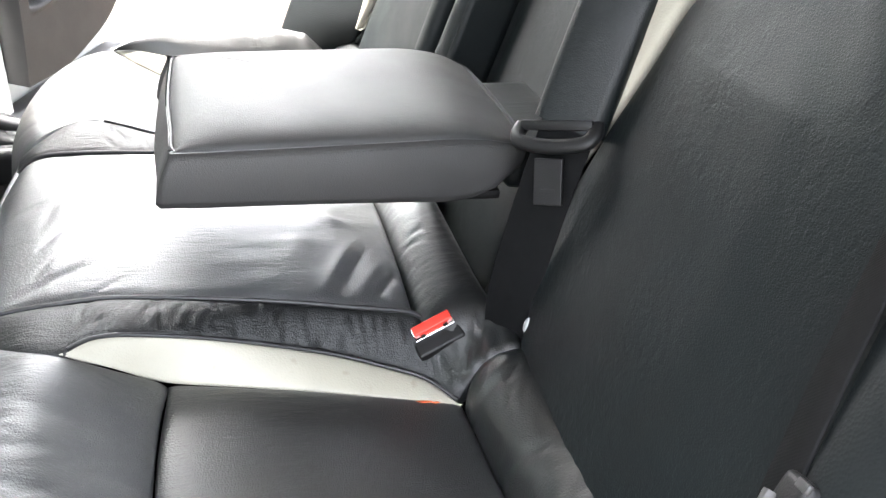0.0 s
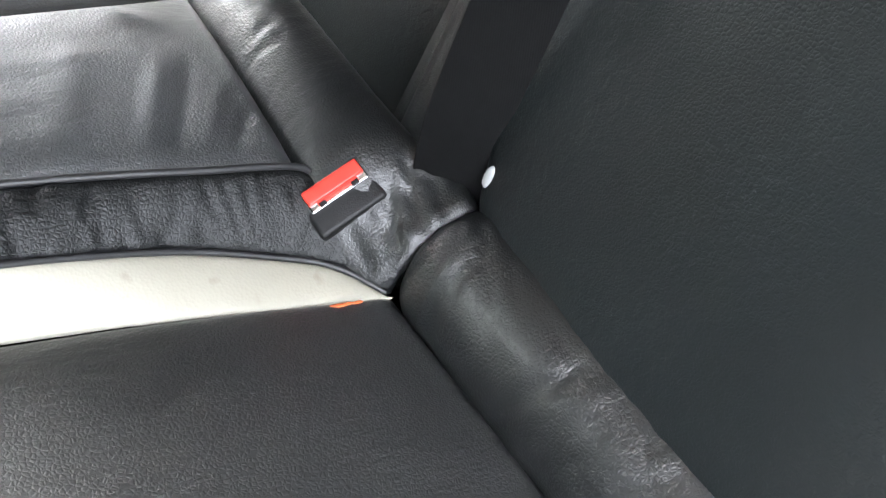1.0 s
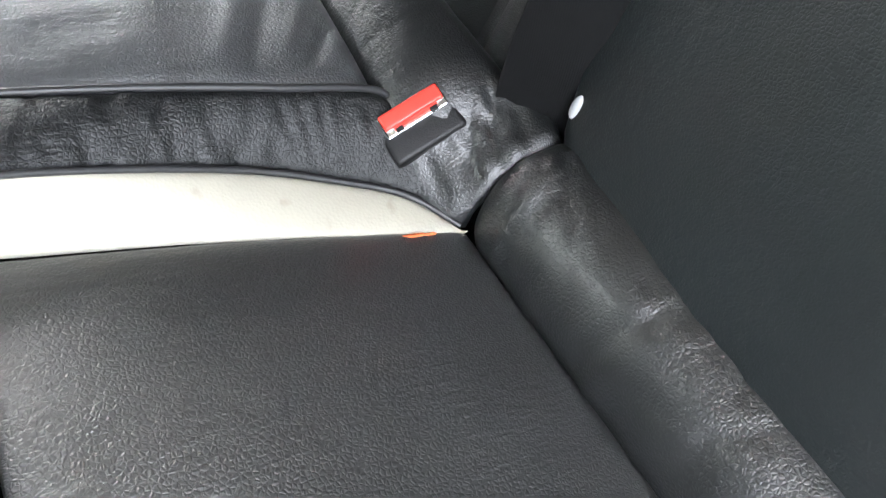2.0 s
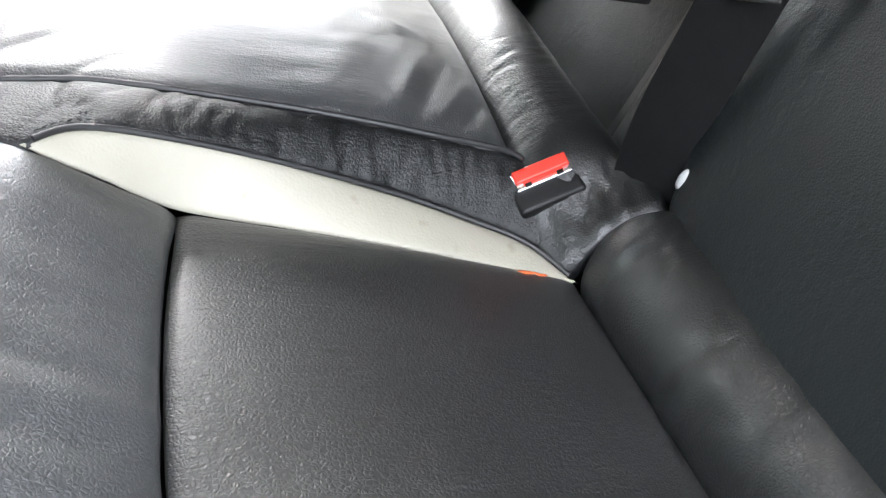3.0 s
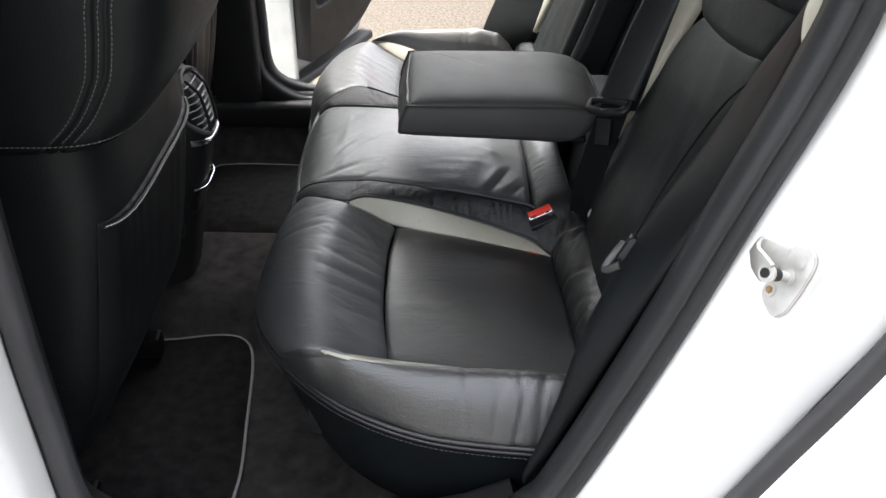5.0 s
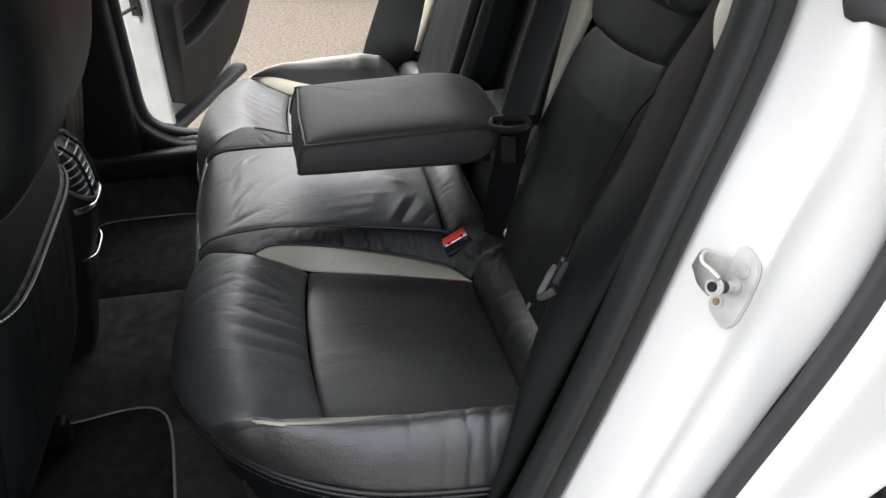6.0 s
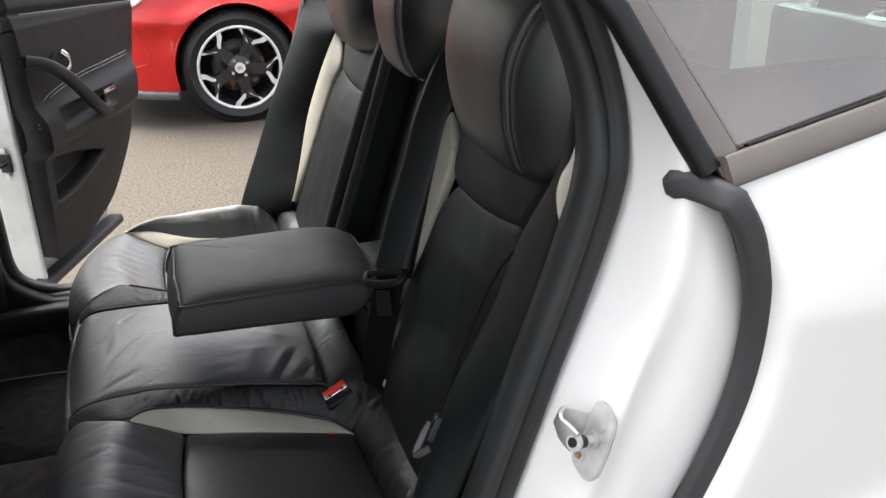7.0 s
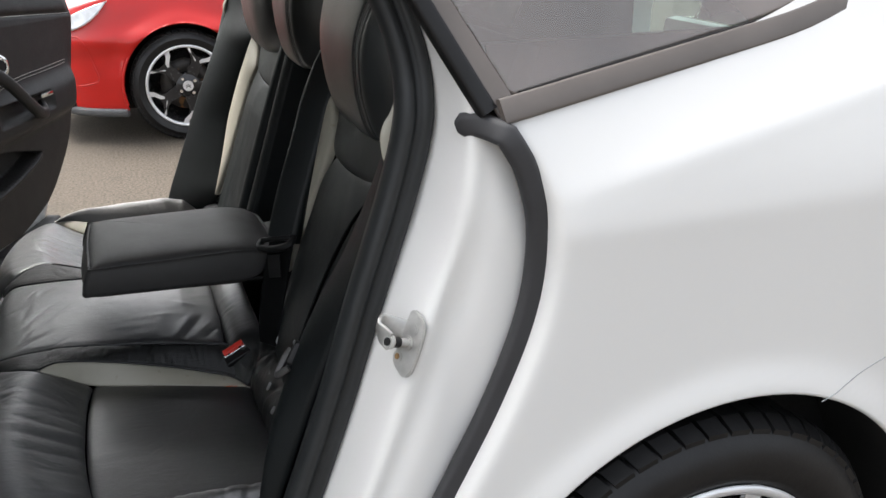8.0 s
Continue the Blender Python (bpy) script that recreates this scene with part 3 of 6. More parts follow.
def shell_rest():
    # unseen roof, with a headliner below, paled to bounce light onto the seats
    def roof(U, V):
        x = -1.25 + 2.75 * U
        yy = (V - 0.5) * 2
        half = 0.665 - 0.05 * np.clip((x - 0.6), 0, 1)
        return np.stack([x, yy * half, 1.455 + 0.055 * (1 - yy ** 2) - 0.05 * np.clip(x - 0.3, 0, 2) ** 2 - 0.05 * np.clip(-0.7 - x, 0, 1)], -1)
    sheet("roof", roof, 30, 20, M_PAINT, car, (0, 0, 1), "white roof panel", hem=0.03)
    sheet("headliner", lambda U, V: roof(U, V) - np.array([0, 0, 0.045]), 20, 14, M_HEADLINER, car, (0, 0, -1), "pale grey headliner", hem=0.004)
    for m in (1, -1):
        # sill, middle pillar, front door and wing
        sweep("sill", line([(-1.7, -0.80, 0.27), (-0.6, -0.80, 0.27), (-0.22, -0.80, 0.27), (0.16, -0.80, 0.30)], 20), round_section(0.15, 0.16, 0.03, 4), M_PAINT, car, mirror=m)
        sweep("sill_trim", line([(-1.6, -0.71, 0.335), (-0.62, -0.71, 0.335), (-0.2, -0.71, 0.34), (-0.05, -0.70, 0.38)], 24), round_section(0.07, 0.07, 0.015, 4), M_TRIM, car, label="black sill trim", mirror=m)
        sweep("pillar", line([(-0.70, -0.79, 0.33), (-0.70, -0.79, 0.9), (-0.66, -0.76, 1.15), (-0.60, -0.68, 1.44)], 20), round_section(0.10, 0.15, 0.03, 4), M_PAINT, car, up=(1, 0, 0), label="white painted door pillar", mirror=m)
        sweep("pillar_trim", line([(-0.685, -0.72, 0.34), (-0.685, -0.715, 0.9), (-0.65, -0.69, 1.15), (-0.60, -0.62, 1.42)], 20), round_section(0.06, 0.13, 0.02, 4), M_TRIM, car, up=(1, 0, 0), label="black inner pillar trim", mirror=m)
        foot = [(-0.60, 1.38), (-0.612, 1.20), (-0.615, 0.74), (-0.613, 0.587), (-0.609, 0.466), (-0.583, 0.415), (-0.519, 0.385), (-0.44, 0.376), (-0.36, 0.376)]
        sweep("pillar_seal", line([(x, -0.755 + 0.1 * max(0, z - 1.1), z) for x, z in foot], 60), round_section(0.026, 0.030, 0.010, 4), M_RUBBER, car, up=(0, 1, 0), label="black rubber seal on the pillar", mirror=m)
        sweep("pillar_foot", line([(x - 0.035 + 0.03 * max(0, min(1, (x + 0.60) * 6)), -0.735, z - 0.03 * max(0, min(1, (x + 0.612) * 12))) for x, z in foot[2:-1]], 40), round_section(0.055, 0.060, 0.012, 4), M_TRIM, car, up=(0, 1, 0), label="black trim at the pillar foot", mirror=m)
        def flank(U, V):
            x, z = -0.78 - 1.75 * U, 0.30 + 0.76 * V
            return np.stack([x, -0.885 + 0.10 * np.clip(U - 0.6, 0, 1) ** 2 + 0.14 * (V - 0.5) ** 2, z - 0.12 * U * V], -1)
        sheet("front_flank", flank, 24, 16, M_PAINT, car, (0, -1, 0), "white front door and wing", mirror=m, hem=0.03)
        # front door: inner trim, glass, roof rail and windscreen pillar
        def door_trim(U, V):
            return np.stack([-1.62 + 0.86 * U, -0.735 - 0.02 * np.sin(np.pi * V), 0.33 + 0.69 * V], -1)
        sheet("front_door_trim", door_trim, 12, 12, M_TRIM, car, (0, 1, 0), "black inner trim of the front door", mirror=m, hem=0.05)
        def door_glass(U, V):
            return np.stack([-1.66 + 0.38 * V + (0.92 - 0.36 * V) * U, -0.80 + 0.11 * V, 1.02 + 0.40 * V], -1)
        sheet("front_door_glass", door_glass, 8, 6, M_GLASS, car, (0, -1, 0), "tinted front door glass", mirror=m, hem=0.003)
        sweep("roof_rail", line([(-1.78, -0.74, 0.99), (-1.50, -0.715, 1.24), (-1.22, -0.68, 1.43), (-0.60, -0.675, 1.455), (0.4, -0.67, 1.45), (1.45, -0.62, 1.42)], 40), round_section(0.07, 0.09, 0.02, 4), M_PAINT, car, label="white roof rail", mirror=m)
        sweep("rail_trim", line([(-1.76, -0.70, 0.99), (-1.48, -0.675, 1.23), (-1.20, -0.635, 1.40), (-0.60, -0.63, 1.425), (0.4, -0.625, 1.42), (1.45, -0.58, 1.39)], 40), round_section(0.05, 0.06, 0.02, 4), M_HEADLINER, car, label="grey roof rail trim", mirror=m)
        # inner trim of the luggage side behind the window
        def luggage(U, V):
            return np.stack([0.30 + 1.1 * U, -0.70 + 0.0 * U, 0.45 + 0.72 * V], -1)
        sheet("luggage_trim", luggage, 8, 8, M_TRIM, car, (0, 1, 0), "dark luggage side trim", mirror=m, hem=0.02)
    def bonnet(U, V):
        x, yy = -1.75 - 0.9 * U, (V - 0.5) * 2
        return np.stack([x, 0.80 * yy, 0.98 - 0.10 * U - 0.06 * yy ** 2 - 0.2 * U ** 4], -1)
    sheet("bonnet", bonnet, 16, 16, M_PAINT, car, (0, 0, 1), "white bonnet", hem=0.03)
    def screen(U, V):
        return np.stack([-1.78 + 0.55 * U, (V - 0.5) * 2 * (0.72 - 0.1 * U), 0.97 + 0.46 * U], -1)
    sheet("windscreen", screen, 6, 10, M_GLASS, car, (-1, 0, 1), "windscreen glass", hem=0.005)
    part("dashboard", box_bm((0.45, 1.36, 0.32), (-1.55, 0, 0.82), 0.06, 3), M_TRIM, car, "black dashboard", smooth=True)
    part("tailgate", box_bm((0.06, 1.3, 0.55), (1.50, 0, 0.72), 0.03, 2), M_PAINT, car, "white tailgate", smooth=True)
    def back_glass(U, V):
        return np.stack([1.50 - 0.05 * V, (U - 0.5) * (1.26 - 0.10 * V), 1.0 + 0.42 * V], -1)
    sheet("tailgate_glass", back_glass, 8, 6, M_GLASS, car, (1, 0, 0), "tinted tailgate glass", hem=0.004)
    part("luggage_floor", box_bm((1.2, 1.36, 0.03), (0.92, 0, 0.56), 0.01), M_CARPET, car)
    part("underbody", box_bm((3.6, 1.5, 0.05), (-0.55, 0, 0.14), 0.01), M_FOAM, car)
    part("front_bulkhead", box_bm((0.06, 1.4, 0.62), (-1.78, 0, 0.45), 0.01), M_FOAM, car)


shell_rest()

# ---- striker on the jamb ----
def striker(m):
    st = part("striker", box_bm((0.003, 0.014, 0.012), (0.160, -0.836 * m, 0.852), 0.001), M_STEEL, car, "bare steel door striker with a rusty screw")
    # plate: a tall rounded shape, facing forwards and a little outwards
    turn = Euler((0, radians(24), radians(26 * m))).to_matrix()
    at = Vector((0.158, -0.839 * m, 0.857))
    place = lambda p: at + turn @ Vector((p[0], p[1] * m, p[2]))
    disc = lambda p: Matrix.Translation(place(p)) @ turn.to_4x4() @ Matrix.Rotation(radians(90), 4, "Y")
    bm = bmesh.new()
    out = [(0.0097, 0.0368), (0.0035, 0.0385), (-0.0030, 0.0366), (-0.0150, 0.029), (-0.0185, 0.022), (-0.0195, 0.0128), (-0.0192, -0.0082), (-0.0165, -0.030), (-0.0105, -0.0385), (-0.003, -0.0400), (0.0112, -0.032), (0.0165, -0.026), (0.017, -0.021), (0.015, -0.012), (0.0135, 0.006), (0.0125, 0.017)]
    vs = [bm.verts.new((-0.0025, y * m, z)) for y, z in out]
    f = bm.faces.new(vs)
    r = bmesh.ops.extrude_face_region(bm, geom=[f])
    bmesh.ops.translate(bm, vec=(0.006, 0, 0), verts=[v for v in r["geom"] if isinstance(v, bmesh.types.BMVert)])
    bmesh.ops.recalc_face_normals(bm, faces=bm.faces)
    bmesh.ops.bevel(bm, geom=bm.edges[:], offset=0.0014, segments=2, affect="EDGES")
    bmesh.ops.transform(bm, matrix=Matrix.Translation(at) @ turn.to_4x4(), verts=bm.verts)
    part("plate", bm, M_STEEL, st, smooth=False)
    # sheet horn: leaves the plate along its upper part, turns sharply and comes back to hold the pin's end
    pts = [place(p) for p in ((0.001, 0.012, 0.012), (-0.010, 0.018, 0.0135), (-0.020, 0.024, 0.0145), (-0.027, 0.0275, 0.0145), (-0.0305, 0.0265, 0.0125), (-0.032, 0.018, 0.006), (-0.0335, 0.0, 0.0))]
    sweep("loop", line(pts, 30), round_section(0.023, 0.0045, 0.0018, 3), M_STEEL, st, up=tuple(turn @ Vector((-0.5, 0.8 * m, 0.1))))
    part("pin", cyl_bm(0.0052, 0.034, disc((-0.016, 0, 0)), 16, 0.001), M_STEEL, st, smooth=True)
    part("pin_base", cyl_bm(0.0088, 0.005, disc((-0.004, 0, 0)), 20, 0.0015), M_STEEL, st, smooth=True)
    part("sleeve", cyl_bm(0.0063, 0.011, disc((-0.0235, 0, 0)), 16, 0.001), M_PLASTIC, st, smooth=True)
    part("eyelet", cyl_bm(0.0085, 0.0065, disc((-0.0335, 0, 0)), 20, 0.0015), M_STEEL, st, smooth=True)
    part("eyelet_core", cyl_bm(0.0048, 0.0015, disc((-0.0374, 0, 0)), 16), M_PLASTIC, st, smooth=True)
    for (y, z), mat_s in (((-0.0038, 0.0173), M_STEEL), ((0.0086, -0.019), M_RUST)):
        part("screw", cyl_bm(0.0068, 0.002, disc((-0.0033, y, z)), 20, 0.0006), M_STEEL, st, smooth=True)
        part("screw_recess", cyl_bm(0.0040, 0.0012, disc((-0.0042, y, z)), 6), mat_s, st)


for m in (1, -1):
    striker(m)


# ---- wheels ----
def revolve(profile, n=72):
    """profile: (radius, axial); axis along y, outer side at negative y."""
    V = [(r * math.cos(2 * math.pi * i / n), a, r * math.sin(2 * math.pi * i / n)) for i in range(n) for r, a in profile]
    k = len(profile)
    F = [(i * k + j, i * k + j + 1, ((i + 1) % n) * k + j + 1, ((i + 1) % n) * k + j) for i in range(n) for j in range(k - 1)]
    return V, F


def wheel(parent, at, R, rim_r, width, spokes, fork, flip=1):
    w = new("wheel")
    w.parent = parent
    w.matrix_world = Matrix.Translation(at)
    hw = width / 2
    prof = [(rim_r - 0.004, -hw + 0.012), (rim_r + 0.006, -hw + 0.004), (rim_r + 0.016, -hw - 0.002), (rim_r + (R - rim_r) * 0.5, -hw - 0.010), (R - 0.028, -hw - 0.002), (R - 0.012, -hw + 0.010), (R - 0.005, -hw + 0.022), (R - 0.002, -hw + 0.045),
            (R - 0.002, -hw + 0.058), (R - 0.010, -hw + 0.060), (R - 0.010, -hw + 0.068), (R, -hw + 0.070), (R + 0.001, 0), (R, hw - 0.07), (R - 0.01, hw - 0.068), (R - 0.01, hw - 0.06), (R - 0.002, hw - 0.058), (R - 0.012, hw - 0.01), (R - 0.04, hw), (rim_r, hw - 0.01)]
    V, F = revolve(prof, 96)
    tyre = link_mesh("tyre", V, F, M_TYRE, w, "worn black tyre")
    tyre.data.set_sharp_from_angle(angle=radians(35))
    # shoulder blocks between the cross grooves
    V, F = [], []
    nb = 54
    for i in range(nb):
        a0, a1 = 2 * math.pi * (i + 0.09) / nb, 2 * math.pi * (i + 0.91) / nb
        sk = 0.018
        ring = []
        for a, ax, r in ((a0, -hw + 0.008, R - 0.012), (a1, -hw + 0.008, R - 0.012), (a1 + sk, -hw + 0.030, R + 0.001), (a1 + sk * 2, -hw + 0.056, R + 0.003), (a0 + sk * 2, -hw + 0.056, R + 0.003), (a0 + sk, -hw + 0.030, R + 0.001)):
            ring.append((a, ax, r))
        o = len(V)
        for dr in (0.0055, -0.012):
            for a, ax, r in ring:
                V.append(((r + dr) * math.cos(a), ax, (r + dr) * math.sin(a)))
        F += [(o, o + 1, o + 2, o + 5), (o + 5, o + 2, o + 3, o + 4)]
        for j in range(6):
            F.append((o + j, o + 6 + j, o + 6 + (j + 1) % 6, o + (j + 1) % 6))
    tread = link_mesh("tread", V, F, M_TYRE, tyre, smooth=False)
    tagged(tread, kind="stuff")
    # rim: barrel, polished lip, hub and spokes
    V, F = revolve([(rim_r - 0.002, -hw + 0.010), (rim_r - 0.016, -hw + 0.020), (rim_r - 0.024, -hw + 0.05), (rim_r - 0.03, hw - 0.02), (0.03, hw - 0.015)], 72)
    rim = link_mesh("rim", V, F, M_RIMBLACK, w, "black alloy rim with machined silver faces")
    V, F = revolve([(rim_r + 0.003, -hw + 0.004), (rim_r + 0.001, -hw - 0.001), (rim_r - 0.009, -hw), (rim_r - 0.013, -hw + 0.004), (rim_r - 0.015, -hw + 0.016)], 72)
    link_mesh("lip", V, F, M_RIM, rim, "machined silver lip")
    V, F = revolve([(rim_r - 0.085, 0.0), (rim_r - 0.09, -0.012), (0.06, -0.014), (0.055, 0.0)], 48)
    link_mesh("brake_disc", V, F, M_BRAKE, w, "rust-stained brake disc")
    V, F = revolve([(0.001, -hw + 0.012), (0.030, -hw + 0.012), (0.034, -hw + 0.016), (0.062, -hw + 0.020), (0.075, -hw + 0.036), (0.07, 0.03)], 40)
    link_mesh("hub", V, F, M_RIMBLACK, rim)
    bm = cyl_bm(0.030, 0.012, Matrix.Translation((0, -hw + 0.010, 0)) @ Matrix.Rotation(radians(90), 4, "X"), 24, 0.002)
    cap = part("centre_cap", bm, M_RIM, rim, "silver centre cap with dark chevrons", smooth=True)
    for dz in (-0.006, 0.004):
        arms = line([(-0.014, -hw + 0.004, dz - 0.005), (0, -hw + 0.004, dz + 0.005), (0.014, -hw + 0.004, dz - 0.005)], 9)
        sweep("chevron", arms, round_section(0.004, 0.003, 0.001, 2), M_RIMBLACK, cap, up=(0, -1, 0))
    for i in range(4):
        a = 2 * math.pi * i / 4 + 0.6
        bm = cyl_bm(0.0105, 0.018, Matrix.Translation((0.050 * math.cos(a), -hw + 0.016, 0.050 * math.sin(a))) @ Matrix.Rotation(radians(90), 4, "X"), 6, 0.001)
        part("wheel_bolt", bm, M_CHROME, rim)
    for i in range(spokes):
        a = 2 * math.pi * i / spokes + fork[0]
        rad, tanv = Vector((math.cos(a), 0, math.sin(a))), Vector((-math.sin(a), 0, math.cos(a)))
        P = lambda r, t, y: rad * r + tanv * t + Vector((0, y, 0))
        bm = bmesh.new()
        # one forked black spoke as a thick plate
        half = [(0.045, 0.033), (rim_r * 0.58, 0.030), (rim_r * 0.68, 0.042), (rim_r * 0.80, 0.066), (rim_r * 0.90, 0.080), (rim_r * 0.93, 0.096), (rim_r * 0.935, 0.070), (rim_r * 0.86, 0.056), (rim_r * 0.76, 0.016)]
        outl = [(r, -t) for r, t in half] + half[::-1]
        vs = [bm.verts.new(P(r, t, -hw + 0.026 - 0.010 * (r / rim_r))) for r, t in outl]
        f = bm.faces.new(vs)
        g = bmesh.ops.extrude_face_region(bm, geom=[f])
        bmesh.ops.translate(bm, vec=(0, 0.03, 0), verts=[v for v in g["geom"] if isinstance(v, bmesh.types.BMVert)])
        bmesh.ops.recalc_face_normals(bm, faces=bm.faces)
        part("spoke", bm, M_RIMBLACK, rim)
        # machined edges: two angular silver faces per spoke
        for sg in (1, -1):
            path = [P(r, t * sg, -hw + 0.012 - 0.006 * (r / rim_r)) for r, t in ((rim_r * 0.64, 0.014), (rim_r * 0.71, 0.026), (rim_r * 0.80, 0.060), (rim_r * 0.88, 0.072), (rim_r * 0.945, 0.084))]
            bm = bmesh.new()
            L, Rr = [], []
            for q, wd in zip(path, (0.011, 0.019, 0.023, 0.025, 0.030)):
                L.append(bm.verts.new(q + tanv * wd * 0.5 + rad * wd * 0.3))
                Rr.append(bm.verts.new(q - tanv * wd * 0.5 - rad * wd * 0.3))
            for j in range(4):
                bm.faces.new((L[j], L[j + 1], Rr[j + 1], Rr[j]))
            g = bmesh.ops.extrude_face_region(bm, geom=bm.faces[:])
            bmesh.ops.translate(bm, vec=(0, 0.006, 0), verts=[v for v in g["geom"] if isinstance(v, bmesh.types.BMVert)])
            bmesh.ops.recalc_face_normals(bm, faces=bm.faces)
            part("machined_face", bm, M_RIM, rim, "machined silver face")
    return w


wheel(car, (0.585, -0.772, 0.330), 0.330, 0.232, 0.225, 5, (0.3,))

# ---- rear seat cushion ----
cushion = thing("rear_bench", "black leather rear bench seat with cream inserts and creased panels", "seat")

# seams on the near half (x, y, z)
C_LO = [(-0.311, -0.247, 0.598), (-0.272, -0.240, 0.572), (-0.227, -0.231, 0.541), (-0.100, -0.247, 0.525), (0.034, -0.269, 0.506)]
C_UP = [(-0.311, -0.247, 0.598), (-0.285, -0.229, 0.598), (-0.245, -0.219, 0.588), (-0.175, -0.211, 0.567), (-0.089, -0.210, 0.540), (-0.030, -0.223, 0.524), (0.006, -0.239, 0.516), (0.034, -0.269, 0.506)]
OUT_IN = [(-0.316, -0.597, 0.572), (-0.275, -0.583, 0.552), (-0.228, -0.569, 0.531), (-0.183, -0.578, 0.529), (-0.097, -0.588, 0.523), (0.048, -0.597, 0.508)]
OUT_LO = [(-0.316, -0.597, 0.574), (-0.285, -0.607, 0.571), (-0.245, -0.607, 0.562), (-0.205, -0.600, 0.550), (-0.150, -0.592, 0.538), (-0.060, -0.595, 0.525), (0.048, -0.598, 0.509)]
EDGE = [(-0.399, -0.06, 0.485), (-0.423, -0.20, 0.480), (-0.442, -0.30, 0.472), (-0.444, -0.392, 0.473), (-0.431, -0.444, 0.477), (-0.387, -0.518, 0.480), (-0.295, -0.607, 0.478), (-0.177, -0.662, 0.473), (-0.029, -0.684, 0.471), (0.035, -0.687, 0.472)]


def ruled(A, B, bulge=None):
    fa, fb = curve(A), curve(B)

    def base(U, V):
        P = fa(U) * (1 - V[..., None]) + fb(U) * V[..., None]
        if bulge is not None:
            P = P + bulge(U, V)
        return P
    return base


def up(h):
    return lambda U, V: np.stack([0 * U, 0 * U, h(U, V)], -1)


def seat_half(m):
    seed = 3 if m > 0 else 11
    # front roll: rear seam to the front piping, over the top
    rear = [(-0.2275, -0.231, 0.541), (-0.236, -0.290, 0.540), (-0.240, -0.390, 0.538), (-0.238, -0.470, 0.536), (-0.228, -0.569, 0.531)]
    front = [(-0.416, -0.200, 0.485), (-0.428, -0.235, 0.478), (-0.440, -0.310, 0.472), (-0.442, -0.387, 0.473), (-0.430, -0.441, 0.477), (-0.406, -0.486, 0.479), (-0.382, -0.520, 0.480)]
    inner = [(-0.2275, -0.231, 0.541), (-0.272, -0.240, 0.572), (-0.311, -0.247, 0.598), (-0.345, -0.236, 0.600), (-0.385, -0.213, 0.588), (-0.410, -0.203, 0.550), (-0.416, -0.200, 0.485)]
    outer = [(-0.228, -0.569, 0.531), (-0.275, -0.583, 0.552), (-0.316, -0.597, 0.572), (-0.348, -0.590, 0.566), (-0.376, -0.562, 0.535), (-0.387, -0.536, 0.508), (-0.382, -0.520, 0.480)]
    fr, ff, fi, fo2 = curve(rear), curve(front), curve(inner), curve(outer)

    def roll(U, V):
        u, v = U[..., None], V[..., None]
        c00, c10, c01, c11 = (np.array(p) for p in (rear[0], rear[-1], front[0], front[-1]))
        P = (1 - v) * fr(U) + v * ff(U) + (1 - u) * fi(V) + u * fo2(V)
        P = P - ((1 - u) * (1 - v) * c00 + u * (1 - v) * c10 + (1 - u) * v * c01 + u * v * c11)
        s = np.sin(np.pi * U) ** 0.7 * np.sin(np.pi * V ** 0.9) ** 0.8
        P[..., 2] += 0.014 * s
        P[..., 0] -= 0.003 * np.sin(np.pi * U) ** 0.6 * np.sin(np.pi * np.clip((V - 0.4) / 0.6, 0, 1))
        return P
    wr = add(crease(-0.350, -0.352, -0.262, -0.338, -0.0009, 0.0070), crease(-0.330, -0.384, -0.252, -0.388, -0.0010, 0.0060), crease(-0.355, -0.300, -0.275, -0.315, -0.0008, 0.0070), crease(-0.335, -0.424, -0.250, -0.424, -0.0010, 0.0060),
             crease(-0.320, -0.462, -0.250, -0.458, -0.0010, 0.0055), crease(-0.300, -0.500, -0.248, -0.498, -0.0009, 0.0055), crease(-0.34, -0.402, -0.26, -0.405, 0.0014, 0.010), crease(-0.33, -0.442, -0.255, -0.441, 0.0014, 0.010),
             bump_field(seed, 3, (-0.288, -0.262, -0.54, -0.28), 0.055, -0.0010, 0.0055, 0.05, 0.2),
             bump_field(seed + 1, 5, (-0.30, -0.265, -0.55, -0.27), 0.08, 0.0016, 0.014, 0.02, 0.2),
             bump_field(seed + 2, 5, (-0.40, -0.30, -0.34, -0.25), 0.07, -0.0012, 0.007, 0.5, 0.3),
             bump_field(seed + 3, 40, (-0.38, -0.25, -0.57, -0.25), 0.035, -0.0004, 0.0032, 0.3, 1.2))
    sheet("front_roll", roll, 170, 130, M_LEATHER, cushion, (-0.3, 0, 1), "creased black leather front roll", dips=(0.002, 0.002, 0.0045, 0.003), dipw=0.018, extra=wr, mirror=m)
    # flat pan
    quilt = [(-0.2275, -0.231), (-0.2385, -0.334), (-0.2385, -0.452), (-0.228, -0.569)]
    fl, fo, fq = curve(C_LO[2:]), curve(OUT_IN[2:]), curve(quilt)

    def pan(U, V):
        a, b = fl(U), fo(U)
        P = a * (1 - V[..., None]) + b * V[..., None]
        P[..., 0] += (1 - U) ** 2 * (fq(V)[..., 0] - 0.004 - (-0.2275 * (1 - V) - 0.228 * V))
        P[..., 2] += 0.010 * np.sin(np.pi * V) ** 0.6 * np.sin(np.pi * np.clip(U, 0, 1)) ** 0.5
        return P
